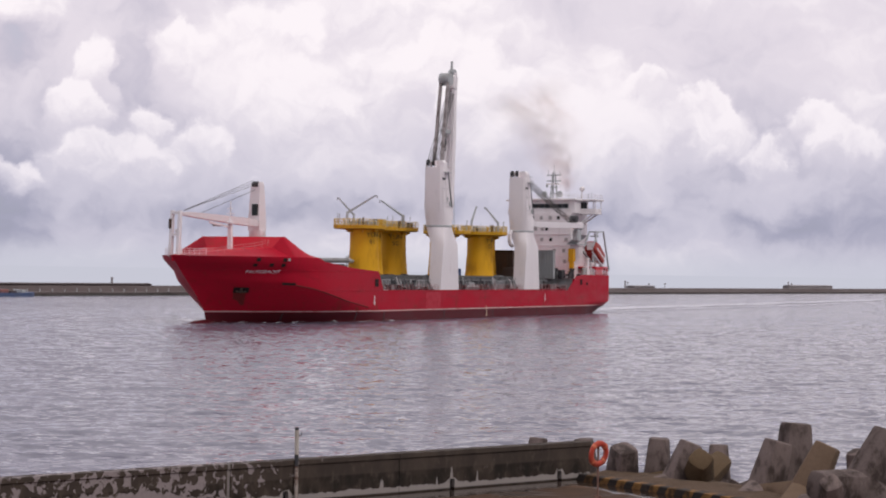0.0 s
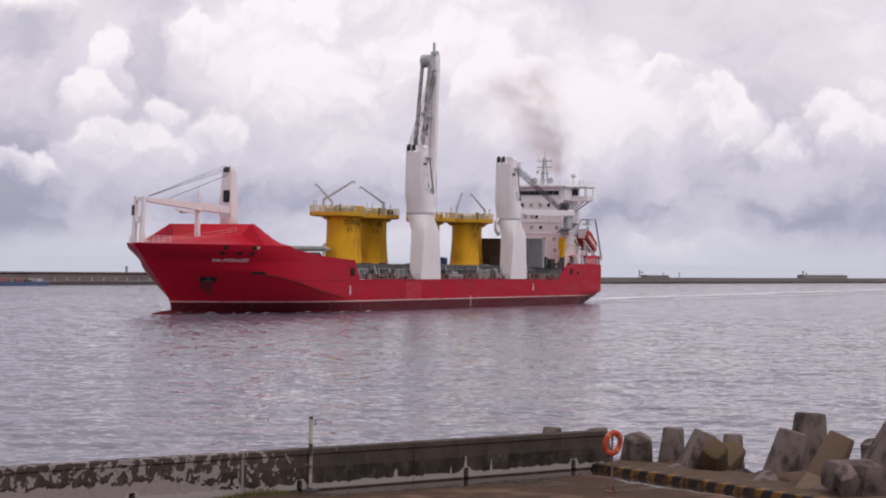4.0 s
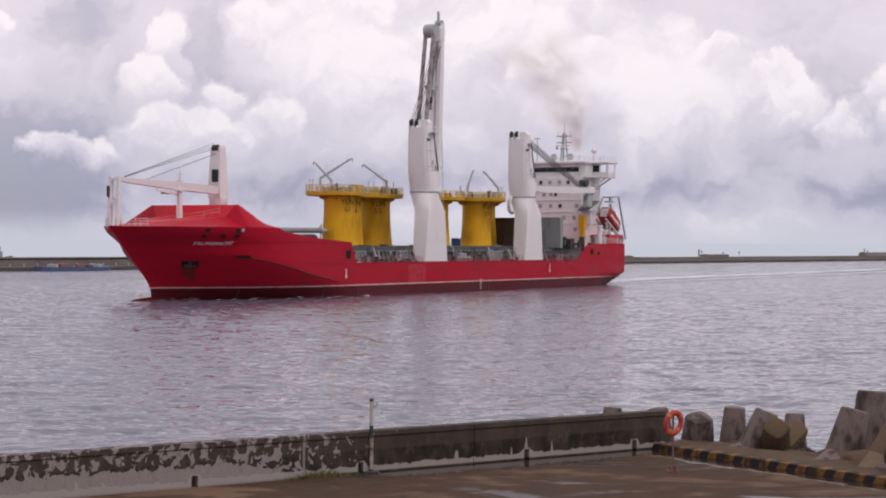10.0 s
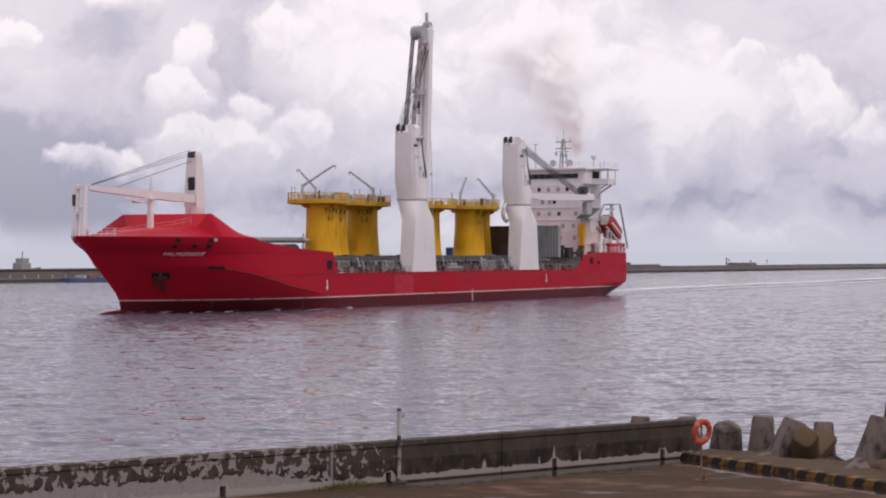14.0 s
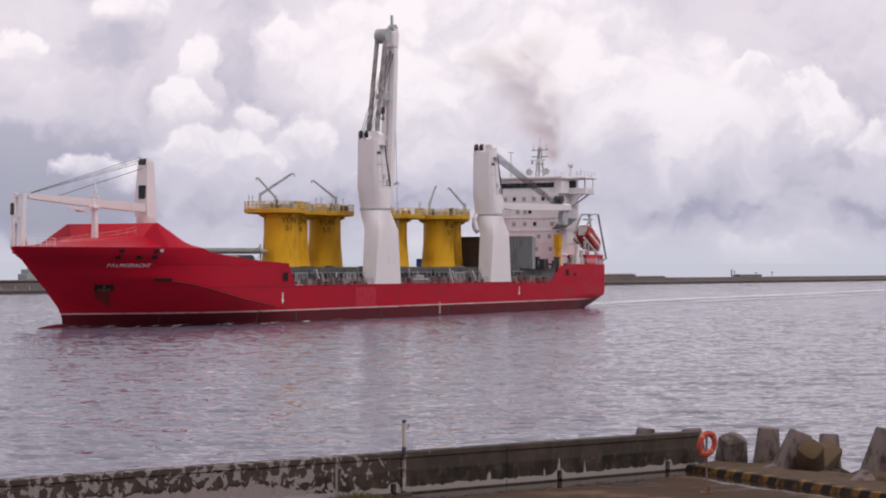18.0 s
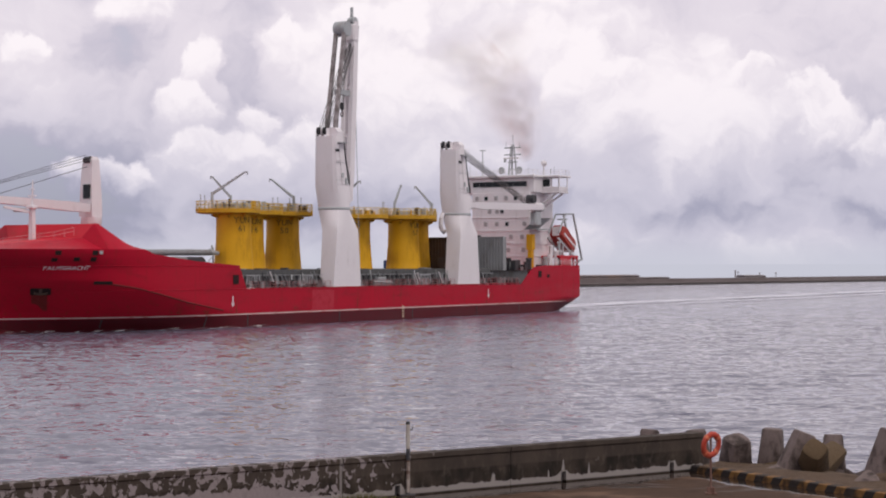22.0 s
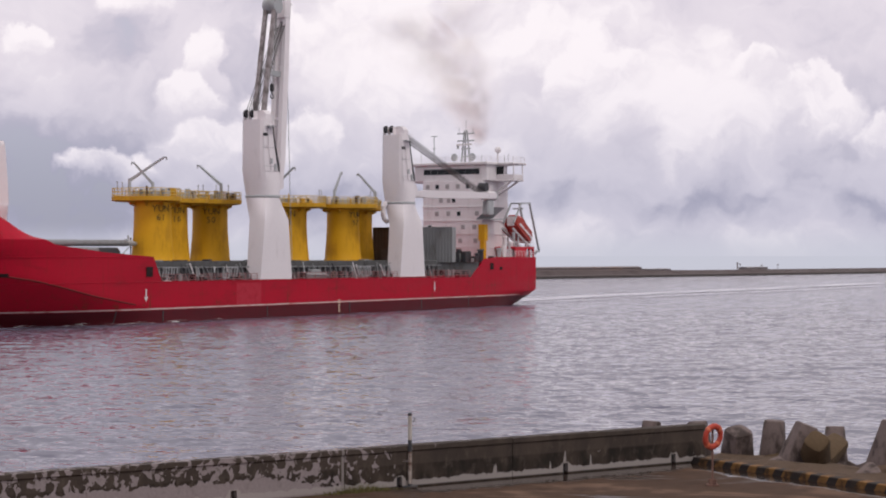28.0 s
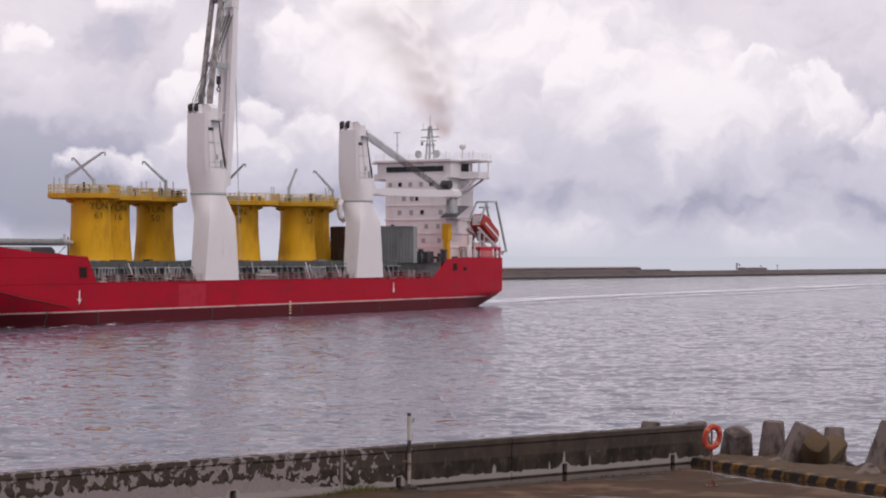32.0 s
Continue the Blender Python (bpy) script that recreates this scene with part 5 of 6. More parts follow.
def build_bow_crane():
    cx, cy = 42.3, -7.2
    bm = bmesh.new()
    rings(bm, [circle((cx, cy, z), r, 20) for z, r in ((8.4, 1.5), (15.0, 1.45), (15.2, 1.55), (16.2, 1.55))])
    crane = part("bow_crane", bm, [CREAM], ship, "white forward crane with its jib resting ahead", smooth=35)
    bm = bmesh.new()
    loops = []
    for z, w, d, dx in ((16.2, 1.15, 1.25, 0.1), (18.5, 1.1, 1.2, 0.1), (22, 0.95, 1.05, 0.1), (24.6, 0.75, 0.95, 0.1), (25.1, 0.55, 0.8, 0.1)):
        loops.append([Vector((cx + dx + sx * w, cy + sy * d, z)) for sx, sy in ((-1, -1), (1, -1), (1, 1), (-1, 1))])
    rings(bm, loops)
    part("housing", bm, [CREAM], crane)
    bm = bmesh.new()
    box(bm, cx + 0.9, cx + 1.6, cy - 0.3, cy + 0.85, 18.9, 21.0, bevel=0.12)
    part("cab", bm, [GLASS], crane, "dark glazed operator cab")
    bm = bmesh.new()
    c = Vector((cx + 0.6, cy, 24.6))
    rings(bm, [[c + Vector((0.55 * math.cos(a), e, 0.55 * math.sin(a))) for a in [2 * math.pi * k / 16 for k in range(16)]] for e in (-0.6, 0.6)])
    part("sheave", bm, [DARK], crane, smooth=40)
    heel, head = Vector((cx + 1.6, cy + 0.5, 17.5)), Vector((74.6, -1.0, 18.2))
    bm = bmesh.new()
    loops = []
    d = (head - heel).normalized()
    side = d.cross(Vector((0, 0, 1))).normalized()
    for f, w, h in ((0, 1.3, 1.2), (0.15, 1.4, 1.35), (0.7, 1.0, 1.0), (0.93, 0.8, 0.75), (1.0, 0.6, 0.5)):
        c = heel.lerp(head, f)
        loops.append([c + side * a * w / 2 + Vector((0, 0, b * h / 2)) for a, b in ((-1, -1), (1, -1), (1, 1), (-1, 1))])
    rings(bm, loops)
    part("jib", bm, [CREAM], crane, "white box jib")
    for k in (-1, 0, 1):
        bm = bmesh.new()
        tube(bm, Vector((cx + 0.8, cy + 0.4 * k, 25.0 - 0.35 * k)), heel.lerp(head, 0.97 - 0.02 * k) + side * 0.3 * k + Vector((0, 0, 0.5)), 0.04, n=5)
        part("luffing_wire", bm, [ROPE], crane)
    bm = bmesh.new()
    tube(bm, Vector((cx + 0.9, cy, 23.6)), heel.lerp(head, 0.75) + Vector((0, 0, 0.5)), 0.05, n=5)
    part("hoist_wire", bm, [ROPE], crane)
    bm = bmesh.new()
    box(bm, 60.6, 62.6, -3.2, -2.4, 16.4, 17.0, bevel=0.1)
    part("lamp_box", bm, [PALE], crane)
    # rest for the jib at the bow
    bm = bmesh.new()
    for y in (-1.6, -0.1):
        beam(bm, (76.6, y, 11.0), (76.2, y, 18.6), 0.55, 0.75, 0.45, 0.6)
    beam(bm, (76.2, -1.7, 18.2), (76.2, 0.0, 18.2), 0.6, 0.5)
    beam(bm, (76.5, -1.6, 14.6), (76.5, -0.1, 14.6), 0.4, 0.4)
    beam(bm, (74.6, -0.8, 11.2), (76.3, -0.8, 15.5), 0.35, 0.35)
    part("jib_rest", bm, [CREAM], ship, "white gallows carrying the jib's end")
    bm = bmesh.new()
    box(bm, 76.5, 76.9, -1.9, -1.5, 15.6, 17.2)
    part("rest_pad", bm, [BROWN], ship)
    # mast on the forecastle
    bm = bmesh.new()
    beam(bm, (63.2, 1.0, 10.6), (63.2, 1.0, 17.0), 0.8, 0.7, 0.6, 0.55)
    tube(bm, (63.2, 1.0, 17.0), (63.0, 0.9, 20.6), 0.2, 0.08)
    tube(bm, (63.2, 0.2, 18.5), (63.2, 1.8, 18.5), 0.08)
    tube(bm, (63.2, 0.4, 19.4), (63.2, 1.5, 19.4), 0.06)
    box(bm, 62.7, 63.8, 0.4, 1.6, 16.7, 17.2, bevel=0.1)
    part("foremast", bm, [CREAM], ship, "short white foremast with lamps")
    bm = bmesh.new()
    beam(bm, (63.0, 1.0, 16.2), (66.3, -1.2, 17.0), 0.4, 0.35)
    part("mast_bracket", bm, [CREAM], ship)


build_bow_crane()
# stowed gangway and pipes behind the forecastle
bm = bmesh.new()
tube(bm, (27.4, 3.3, 11.0), (50.0, 5.0, 10.9), 0.46, n=12)
part("stowed_spar", bm, [GREY], ship, "grey spar stowed on the foredeck", smooth=40)
# dark box added so that the spar reads dark underneath
bm = bmesh.new()
box(bm, 31, 48, 3.0, 5.0, 9.3, 10.35, bevel=0.2)
part("spar_cradle", bm, [DARK], ship, "long dark box added under the stowed spar")
bm = bmesh.new()
tube(bm, (25.4, 3.2, 10.9), (27.6, 3.3, 11.1), 0.3, 0.5, n=10)
tube(bm, (26.0, 3.2, 11.0), (29.5, 3.3, 8.4), 0.07, n=5)
tube(bm, (27.0, 3.3, 11.5), (27.0, 3.3, 12.1), 0.15, n=6)
part("spar_stay", bm, [PALE], ship)
for x, w, h in ((30.4, 1.4, 1.9), (32.0, 0.9, 1.3), (28.9, 0.8, 1.1)):
    bm = bmesh.new()
    box(bm, x, x + w, 2.2, 4.6, 8.4, 8.4 + h, bevel=0.18)
    tube(bm, (x + w / 2, 2.0, 8.4 + h * 0.6), (x + w / 2, 4.9, 8.4 + h * 0.6), h * 0.32, n=12)
    part("spar_winch", bm, [DARK], ship, "dark winch under the stowed spar", smooth=30)
for x, w in ((36, 4.0), (42, 3.0)):
    bm = bmesh.new()
    box(bm, x, x + w, 3.0, 6.0, 8.4, 10.3, bevel=0.2)
    part("deck_store", bm, [GREY], ship)


# ---- deckhouse ----
XF = -66.0


def build_house():
    bm = bmesh.new()
    box(bm, -76, XF, -4.2, 8.7, 8.0, 23.3, bevel=0.06)
    house = part("deckhouse", bm, [WHITE], ship, "white deckhouse of five storeys")
    for z in (10.7, 13.2, 15.7, 18.3, 20.9):
        bm = bmesh.new()
        box(bm, -76.1, XF + 0.12, -4.35, 8.85, z, z + 0.16)
        part("deck_edge", bm, [WHITE], house)
    rows = ((22.2, (-3.1, -1.0, 1.2, 3.5, 5.6)), (19.6, (-0.2, 1.5, 2.6)), (17.1, (-1.1, 1.4, 3.7, 7.6)), (14.55, (-2.6, 4.6, 7.05)), (12.0, (-2, 4.0, 7.3)))
    for z, ys in rows:
        for i, y in enumerate(ys):
            bm = bmesh.new()
            w, h = 0.33, 0.36
            box(bm, XF, XF + 0.05, y - w - 0.07, y + w + 0.07, z - h - 0.07, z + h + 0.07)
            win = part("window", bm, [PALE], house)
            bm = bmesh.new()
            box(bm, XF + 0.02, XF + 0.075, y - w, y + w, z - h, z + h)
            drawn = (i * 5 + round(z)) % 3 > 0
            part("pane", bm, [BLIND if drawn else GLASS], win, "window pane with a pale blind drawn" if drawn else "dark window pane")
    for z in (12.0, 14.6, 17.1, 19.7):
        for x in (-68.5, -71.5, -74.2):
            bm = bmesh.new()
            box(bm, x - 0.4, x + 0.4, 8.6, 8.66, z - 0.45, z + 0.45)
            part("window", bm, [GLASS], house)
    # bridge with wings
    bm = bmesh.new()
    box(bm, -74.5, XF - 0.6, -6.4, 9.4, 23.3, 26.3, bevel=0.08)
    bridge = part("bridge", bm, [WHITE], house, "white wheelhouse")
    bm = bmesh.new()
    box(bm, -74.0, -69.9, -9.4, 13.2, 23.2, 23.5, bevel=0.05)
    box(bm, -73.8, -70.1, 9.2, 13.2, 23.5, 24.45, bevel=0.05)
    box(bm, -73.8, -70.1, -9.4, -6.4, 23.5, 24.45, bevel=0.05)
    part("wing_deck", bm, [WHITE], house, "bridge wing")
    bm = bmesh.new()
    box(bm, -75, -69.8, -9.8, 13.3, 26.3, 26.7, bevel=0.08)
    box(bm, -75, XF + 0.1, -6.8, 9.8, 26.25, 26.75, bevel=0.08)
    part("bridge_roof", bm, [WHITE], house, "pale roof over the bridge wings")
    for y0, y1 in [(-4.3 + i * 1.52, -4.3 + i * 1.52 + 1.44) for i in range(8)]:
        bm = bmesh.new()
        box(bm, XF - 0.62, XF - 0.5, y0, y1, 24.5, 25.5)
        part("bridge_window", bm, [GLASS], bridge, "dark slanted bridge window")
    for x in (-68.4, -70.2, -72.0):
        bm = bmesh.new()
        box(bm, x - 0.75, x + 0.75, 9.2, 9.28, 24.4, 25.6)
        part("bridge_window", bm, [GLASS], bridge)
    for y in (9.3, 11.2, 13.1):
        for x in (-70.2, -73.7):
            bm = bmesh.new()
            beam(bm, (x, y, 24.4), (x, y, 26.3), 0.16, 0.16)
            part("wing_post", bm, [WHITE], house)
    bm = bmesh.new()
    box(bm, -70.2, -70.12, 9.5, 11.0, 24.5, 25.9)
    part("wing_screen", bm, [GLASS], house)
    bm = bmesh.new()
    beam(bm, (-70.5, 12.4, 23.2), (-70.5, 8.7, 20.6), 0.35, 0.35)
    beam(bm, (-73.2, 12.4, 23.2), (-72.5, 8.7, 20.6), 0.35, 0.35)
    part("wing_bracket", bm, [WHITE], house)
    rail("roof_rail", [(-66.3, -6.6, 26.75), (-66.3, 9.4, 26.75), (-70, 9.4, 26.75), (-70, 13.1, 26.75), (-74.5, 13.1, 26.75)], 1.0, WHITE, house, 1.6)
    # balcony and pale awning on the port corner
    bm = bmesh.new()
    box(bm, -70.5, -63.9, 8.7, 11.2, 15.9, 16.1)
    solid(bm, [(-63.8, 8.7, 16.0), (-63.8, 11.6, 18.2), (-69.5, 11.6, 18.2), (-69.5, 8.7, 16.0)], [(0, 1, 2, 3)])
    part("side_platform", bm, [PALE], house)
    # mast and aerials
    bm = bmesh.new()
    for sx, sy in ((-0.7, -0.7), (0.7, -0.7), (0, 0.8)):
        tube(bm, (-72.5 + sx, 1.6 + sy, 26.7), (-72.5 + sx * 0.3, 1.5 + sy * 0.3, 33.2), 0.2, 0.13, n=6)
    for z in (28.2, 29.7, 31.2, 32.6):
        w = 1.0 if z < 31 else 1.9
        tube(bm, (-72.5, 1.5 - w, z), (-72.5, 1.5 + w, z), 0.14, n=6)
        tube(bm, (-73.2, 1.5, z), (-71.8, 1.5, z), 0.12, n=6)
    tube(bm, (-72.5, 1.5, 33.2), (-72.5, 1.5, 35.2), 0.06, n=5)
    tube(bm, (-72.5, 0.0, 32.6), (-72.5, 0.0, 33.8), 0.05, n=5)
    tube(bm, (-72.5, 3.0, 32.6), (-72.5, 3.0, 33.6), 0.05, n=5)
    tube(bm, (-72.5, -0.3, 29.7), (-72.5, -0.3, 30.4), 0.25, n=8)
    mast = part("radar_mast", bm, [PALE], house, "grey lattice radar mast")
    bm = bmesh.new()
    box(bm, -72.0, -71.7, -0.2, 3.2, 30.3, 30.6)
    part("radar_scanner", bm, [WHITE], mast)
    for y in (-0.6, 3.4):
        bm = bmesh.new()
        rings(bm, [[Vector((-72 + e, y + 0.75 * math.cos(a) * k, 28.0 + 0.75 * math.sin(a) * k)) for a in [2 * math.pi * j / 14 for j in range(14)]] for e, k in ((0, 0.3), (0.25, 0.8), (0.35, 1.0), (0.38, 0.96))])
        part("search_lamp", bm, [PALE], house, smooth=40)
    bm = bmesh.new()
    tube(bm, (-70.6, 9.5, 26.7), (-70.6, 9.5, 28.5), 0.12, n=6)
    rings(bm, [circle((-70.6, 9.5, 29.1 + 0.62 * math.sin(a)), max(0.03, 0.62 * math.cos(a)), 14) for a in np.linspace(-1.5, 1.5, 9)])
    part("radome", bm, [WHITE], house, "white satellite dome on a stalk", smooth=50)
    bm = bmesh.new()
    tube(bm, (-68.0, -2.9, 26.7), (-68.0, -2.9, 32.0), 0.12, 0.08, n=6)
    tube(bm, (-68.0, -3.6, 31.9), (-68.0, -2.2, 31.9), 0.09, n=6)
    tube(bm, (-68.0, -3.3, 29.6), (-68.0, -2.5, 29.6), 0.07, n=6)
    part("signal_mast", bm, [PALE], house)
    for y, h in ((-6.4, 2.2), (6.9, 1.6), (11.8, 1.2), (12.6, 1.5), (-1, 1.2)):
        bm = bmesh.new()
        tube(bm, (-69, y, 26.7), (-69, y, 26.7 + h), 0.05, n=5)
        part("whip_aerial", bm, [PALE], house)
    # funnel behind
    bm = bmesh.new()
    box(bm, -78.0, -75.4, 1.5, 5.0, 8, 26.0, bevel=0.3)
    part("funnel", bm, [WHITE], house)
    bm = bmesh.new()
    for y in (2.4, 3.2, 4.0):
        tube(bm, (-76.8, y, 26), (-76.8, y, 27.2), 0.3, n=10)
    part("exhaust_pipe", bm, [DARK], house)
    return house


build_house()

# provision crane, stores and fittings on the poop
bm = bmesh.new()
beam(bm, (-64.8, 9.6, 8.5), (-64.8, 9.6, 12.4), 0.9, 0.9)
beam(bm, (-64.8, 9.6, 12.0), (-64.8, 9.6, 15.0), 1.3, 1.2)
part("provision_crane", bm, [YELLOW], ship, "yellow provision crane, stowed")
for x, y, z0, z1, w, mat in ((-69.5, 11.6, 8, 12.6, 0.7, WHITE), (-71.2, 11.9, 8, 11.6, 0.8, WHITE), (-68, 12.1, 8, 10.8, 0.6, WHITE), (-66.5, 12.0, 8, 10.4, 0.7, PALE), (-73, 11.6, 8, 13.4, 0.5, PALE), (-60.5, 11.5, 8, 10.1, 0.9, DARK), (-58.5, 11.9, 5.1, 9.4, 0.6, DARK)):
    bm = bmesh.new()
    tube(bm, (x, y, z0), (x, y, z1), w * 0.6, n=12)
    tube(bm, (x, y, z1), (x, y, z1 + 0.3), w * 0.85, w * 0.7, n=12)
    part("ventilator", bm, [mat], ship, smooth=40)
rng = random.Random(12)
for i in range(14):
    x, y = rng.uniform(-64, -53), rng.uniform(8.5, 12.5)
    bm = bmesh.new()
    w, d, h = rng.uniform(0.5, 1.6), rng.uniform(0.5, 1.2), rng.uniform(0.7, 2.6)
    box(bm, x, x + w, y, y + d, 5.1 if x > -56 else 8.0, (5.1 if x > -56 else 8.0) + h, bevel=0.06)
    part("deck_fitting", bm, [rng.choice((DARK, GREY, PALE, DARK))], ship)
bm = bmesh.new()
box(bm, -84 + 5.6, -70.8, 8.6, 13.2, 10.5, 10.9, bevel=0.05)
box(bm, -75.2, -70.8, 12.95, 13.2, 8.0, 10.6)
for x in (-78.1, -76.6):
    beam(bm, (x, 13.0, 8.0), (x, 13.0, 10.6), 0.35, 0.35)
part("boat_deck", bm, [RED], ship, "red raised boat deck on posts")
rail("poop_rail", [(-78.2, 13.5, 8.9), (-66, 13.6, 9.0)], 1.1, WHITE, ship, 1.3)
rail("boat_deck_rail", [(-78.2, 13.0, 10.9), (-71, 13.0, 10.9)], 1.0, WHITE, ship, 1.3)


def build_boat():
    ramp_ = bmesh.new()
    for y in (8.9, 11.1):
        beam(ramp_, (-72.8, y, 14.4), (-82.2, y, 9.6), 0.3, 0.4)
        beam(ramp_, (-79.6, y, 19.3), (-83.6, y, 10.0), 0.3, 0.35)
        beam(ramp_, (-76.2, y, 19.2), (-73.2, y, 15.4), 0.25, 0.3)
        beam(ramp_, (-76.2, y, 19.2), (-79.7, y, 19.3), 0.3, 0.3)
        beam(ramp_, (-75.0, y, 10.8), (-75.0, y, 13.3), 0.3, 0.3)
        beam(ramp_, (-78.2, y, 10.8), (-78.2, y, 11.8), 0.3, 0.3)
        beam(ramp_, (-83.4, y, 10.2), (-78.4, y, 9.2), 0.3, 0.35)
    for x, z in ((-76.2, 19.2), (-79.6, 19.3), (-77, 18.2)):
        beam(ramp_, (x, 8.9, z), (x, 11.1, z), 0.25, 0.25)
    bmesh.ops.translate(ramp_, verts=ramp_.verts, vec=(-0.7, 0, 0))
    part("launching_frame", ramp_, [PALE], ship, "grey steel launching frame for the boat")
    bm = bmesh.new()
    d = Vector((-8.6, 0, -4.6)).normalized()
    up = Vector((d.z, 0, -d.x)) if d.x < 0 else Vector((-d.z, 0, d.x))
    start = Vector((-74.9, 10.0, 15.2))
    loops = []
    for s, w, h0, h1 in ((-0.2, 1.2, 0.1, 1.3), (0.0, 1.45, -0.3, 2.0), (1.8, 1.55, -0.7, 2.5), (2.8, 1.55, -0.8, 2.2), (5.6, 1.5, -0.8, 2.0), (6.7, 1.2, -0.5, 1.6), (7.3, 0.5, 0.2, 0.9)):
        c = start + d * s
        loops.append([c + Vector((0, w * a, 0)) + up * (h0 if b < 0 else h1) * (1 if abs(a) < 0.8 else 0.75) for a, b in ((-0.6, -1), (0.6, -1), (1, -0.2), (1, 0.4), (0.6, 1), (-0.6, 1), (-1, 0.4), (-1, -0.2))])
    rings(bm, loops)
    boat = part("lifeboat", bm, [BOATRED], ship, "orange-red enclosed free-fall lifeboat", smooth=40)
    bm = bmesh.new()
    beam(bm, start + d * 0.6 + up * 0.35 + Vector((0, 1.55, 0)), start + d * 6.3 + up * 0.35 + Vector((0, 1.5, 0)), 0.14, 0.4)
    box(bm, -74.85, -74.75, 9.2, 10.8, 14.9, 16.7)
    part("fender_strip", bm, [WHITE], boat)


BOATRED = material("boat_orange", (0.34, 0.035, 0.026), 0.5, stain=(0.3, 0.14, 0.1), amount=0.4)
build_boat()


# ---- cargo on the hatches: carried by the ship, things of their own ----
carried = []


def cargo(ob):
    carried.append((ob, ob.matrix_basis.copy()))
    return ob


def build_piece(x, y, number, arm, turn, wing, group="turbine foundation pieces"):
    """Transition piece: tall yellow shell, flared foot, working platform, davit."""
    tp = thing("transition_piece", "yellow steel wind turbine transition piece standing on the hatch", "tower section", group, at=Matrix.Translation((x, y, 8.4)))
    bm = bmesh.new()
    rings(bm, [circle((0, 0, z), r, 40) for z, r in ((0, 3.12), (0.15, 3.14), (0.3, 3.06), (1.5, 2.97), (3.0, 2.84), (4.6, 2.74), (6.0, 2.70), (9.3, 2.70))])
    shell = part("shell", bm, [YELLOW], tp, "yellow cylindrical shell", smooth=30)
    # the platform reaches farther out on the side of its laydown area
    n = 32

    def rim(r, z):
        loop = []
        for i in range(n):
            a = 2 * math.pi * i / n
            c = math.cos(a - wing)
            far = min(r * 1.42, r * 1.42 / max(0.05, c)) if c > 0.84 else r * (1 + 0.42 * max(0.0, (c - 0.5) / 0.34))
            loop.append(Vector((far * math.cos(a), far * math.sin(a), z)))
        return loop
    bm = bmesh.new()
    rings(bm, [circle((0, 0, 8.45), 2.75, n), rim(3.75, 8.6), rim(4.12, 8.72), rim(4.12, 9.32), rim(4.02, 9.36)])
    part("platform", bm, [YELLOWDARK], tp, "yellow working platform", smooth=20)
    bm = bmesh.new()
    edge = rim(4.05, 9.34)
    for i, (p, q) in enumerate(zip(edge, edge[1:] + edge[:1])):
        tube(bm, p, p + Vector((0, 0, 1.2)), 0.06, n=4)
        for h in (0.2, 0.65, 1.15):
            tube(bm, p + Vector((0, 0, h)), q + Vector((0, 0, h)), 0.05, n=4)
    part("railing", bm, [YELLOWPALE], tp, "pale yellow railing")
    for i, k in ((0, -1.0), (1, 1.0)):
        bm = bmesh.new()
        c = Vector((math.cos(wing), math.sin(wing), 0)) * 5.0 + Vector((-math.sin(wing), math.cos(wing), 0)) * k
        tube(bm, c + Vector((0, 0, 9.36)), c + Vector((0, 0, 11.4)), 0.06, n=6)
        tube(bm, c + Vector((0, 0, 11.4)), c + Vector((0.3, 0.2, 11.5)), 0.09, n=6)
        part("platform_lamp", bm, [PALE], tp)
    for i in range(8):
        a = 2 * math.pi * (i + 0.5) / 8
        bm = bmesh.new()
        beam(bm, (2.6 * math.cos(a), 2.6 * math.sin(a), 8.15), (3.5 * math.cos(a), 3.5 * math.sin(a), 8.45), 0.22, 0.5, 0.22, 0.3)
        part("bracket", bm, [YELLOWDARK], tp)
    bm = bmesh.new()
    rings(bm, [circle((0, 0, z), r, 28) for z, r in ((9.3, 2.75), (10.0, 2.75), (10.2, 2.6), (10.3, 1.2))])
    part("flange_cover", bm, [PALE], tp, smooth=30)
    rng = random.Random(number)
    for i in range(22):
        a = rng.uniform(0, 6.28)
        r = rng.uniform(2.9, 3.8)
        bm = bmesh.new()
        h = rng.uniform(0.35, 1.25)
        w = rng.uniform(0.1, 0.42)
        box(bm, -w, w, -w * 0.7, w * 0.7, 9.34, 9.6 + h, Matrix.Translation((r * math.cos(a), r * math.sin(a), 0)) @ Matrix.Rotation(a, 4, "Z"), bevel=0.04)
        part("equipment_box", bm, [rng.choice((PALE, GREY, PALE, BROWN, WHITE, YELLOWDARK))], tp)
    # davit: post, bent boom, hook
    a, tipx, tipy = arm
    base = Vector((3.3 * math.cos(a), 3.3 * math.sin(a), 9.34))
    bm = bmesh.new()
    tube(bm, base, base + Vector((0, 0, 2.6)), 0.3, 0.22, n=10)
    davit = part("davit", bm, [PALE], tp, "grey davit crane", smooth=40)
    bm = bmesh.new()
    p = base + Vector((0, 0, 2.3))
    tip = Vector((tipx, tipy, 15.2))
    beam(bm, p, p.lerp(tip, 0.93), 0.3, 0.42, 0.2, 0.26)
    beam(bm, p.lerp(tip, 0.92), tip + Vector((0, 0, -0.25)), 0.2, 0.22)
    tube(bm, tip + Vector((0, 0, -0.2)), tip + Vector((0, 0, -0.7)), 0.09, n=6)
    part("boom", bm, [PALE], davit)
    # cable pipe up the side
    if number == 61:
        bm = bmesh.new()
        q = Vector((3.3 * math.cos(-1.2), 3.3 * math.sin(-1.2), 0))
        tube(bm, q + Vector((0, 0, 0.3)), q + Vector((0, 0, 3.4)), 0.1, n=6)
        part("cable_pipe", bm, [BROWN], tp)
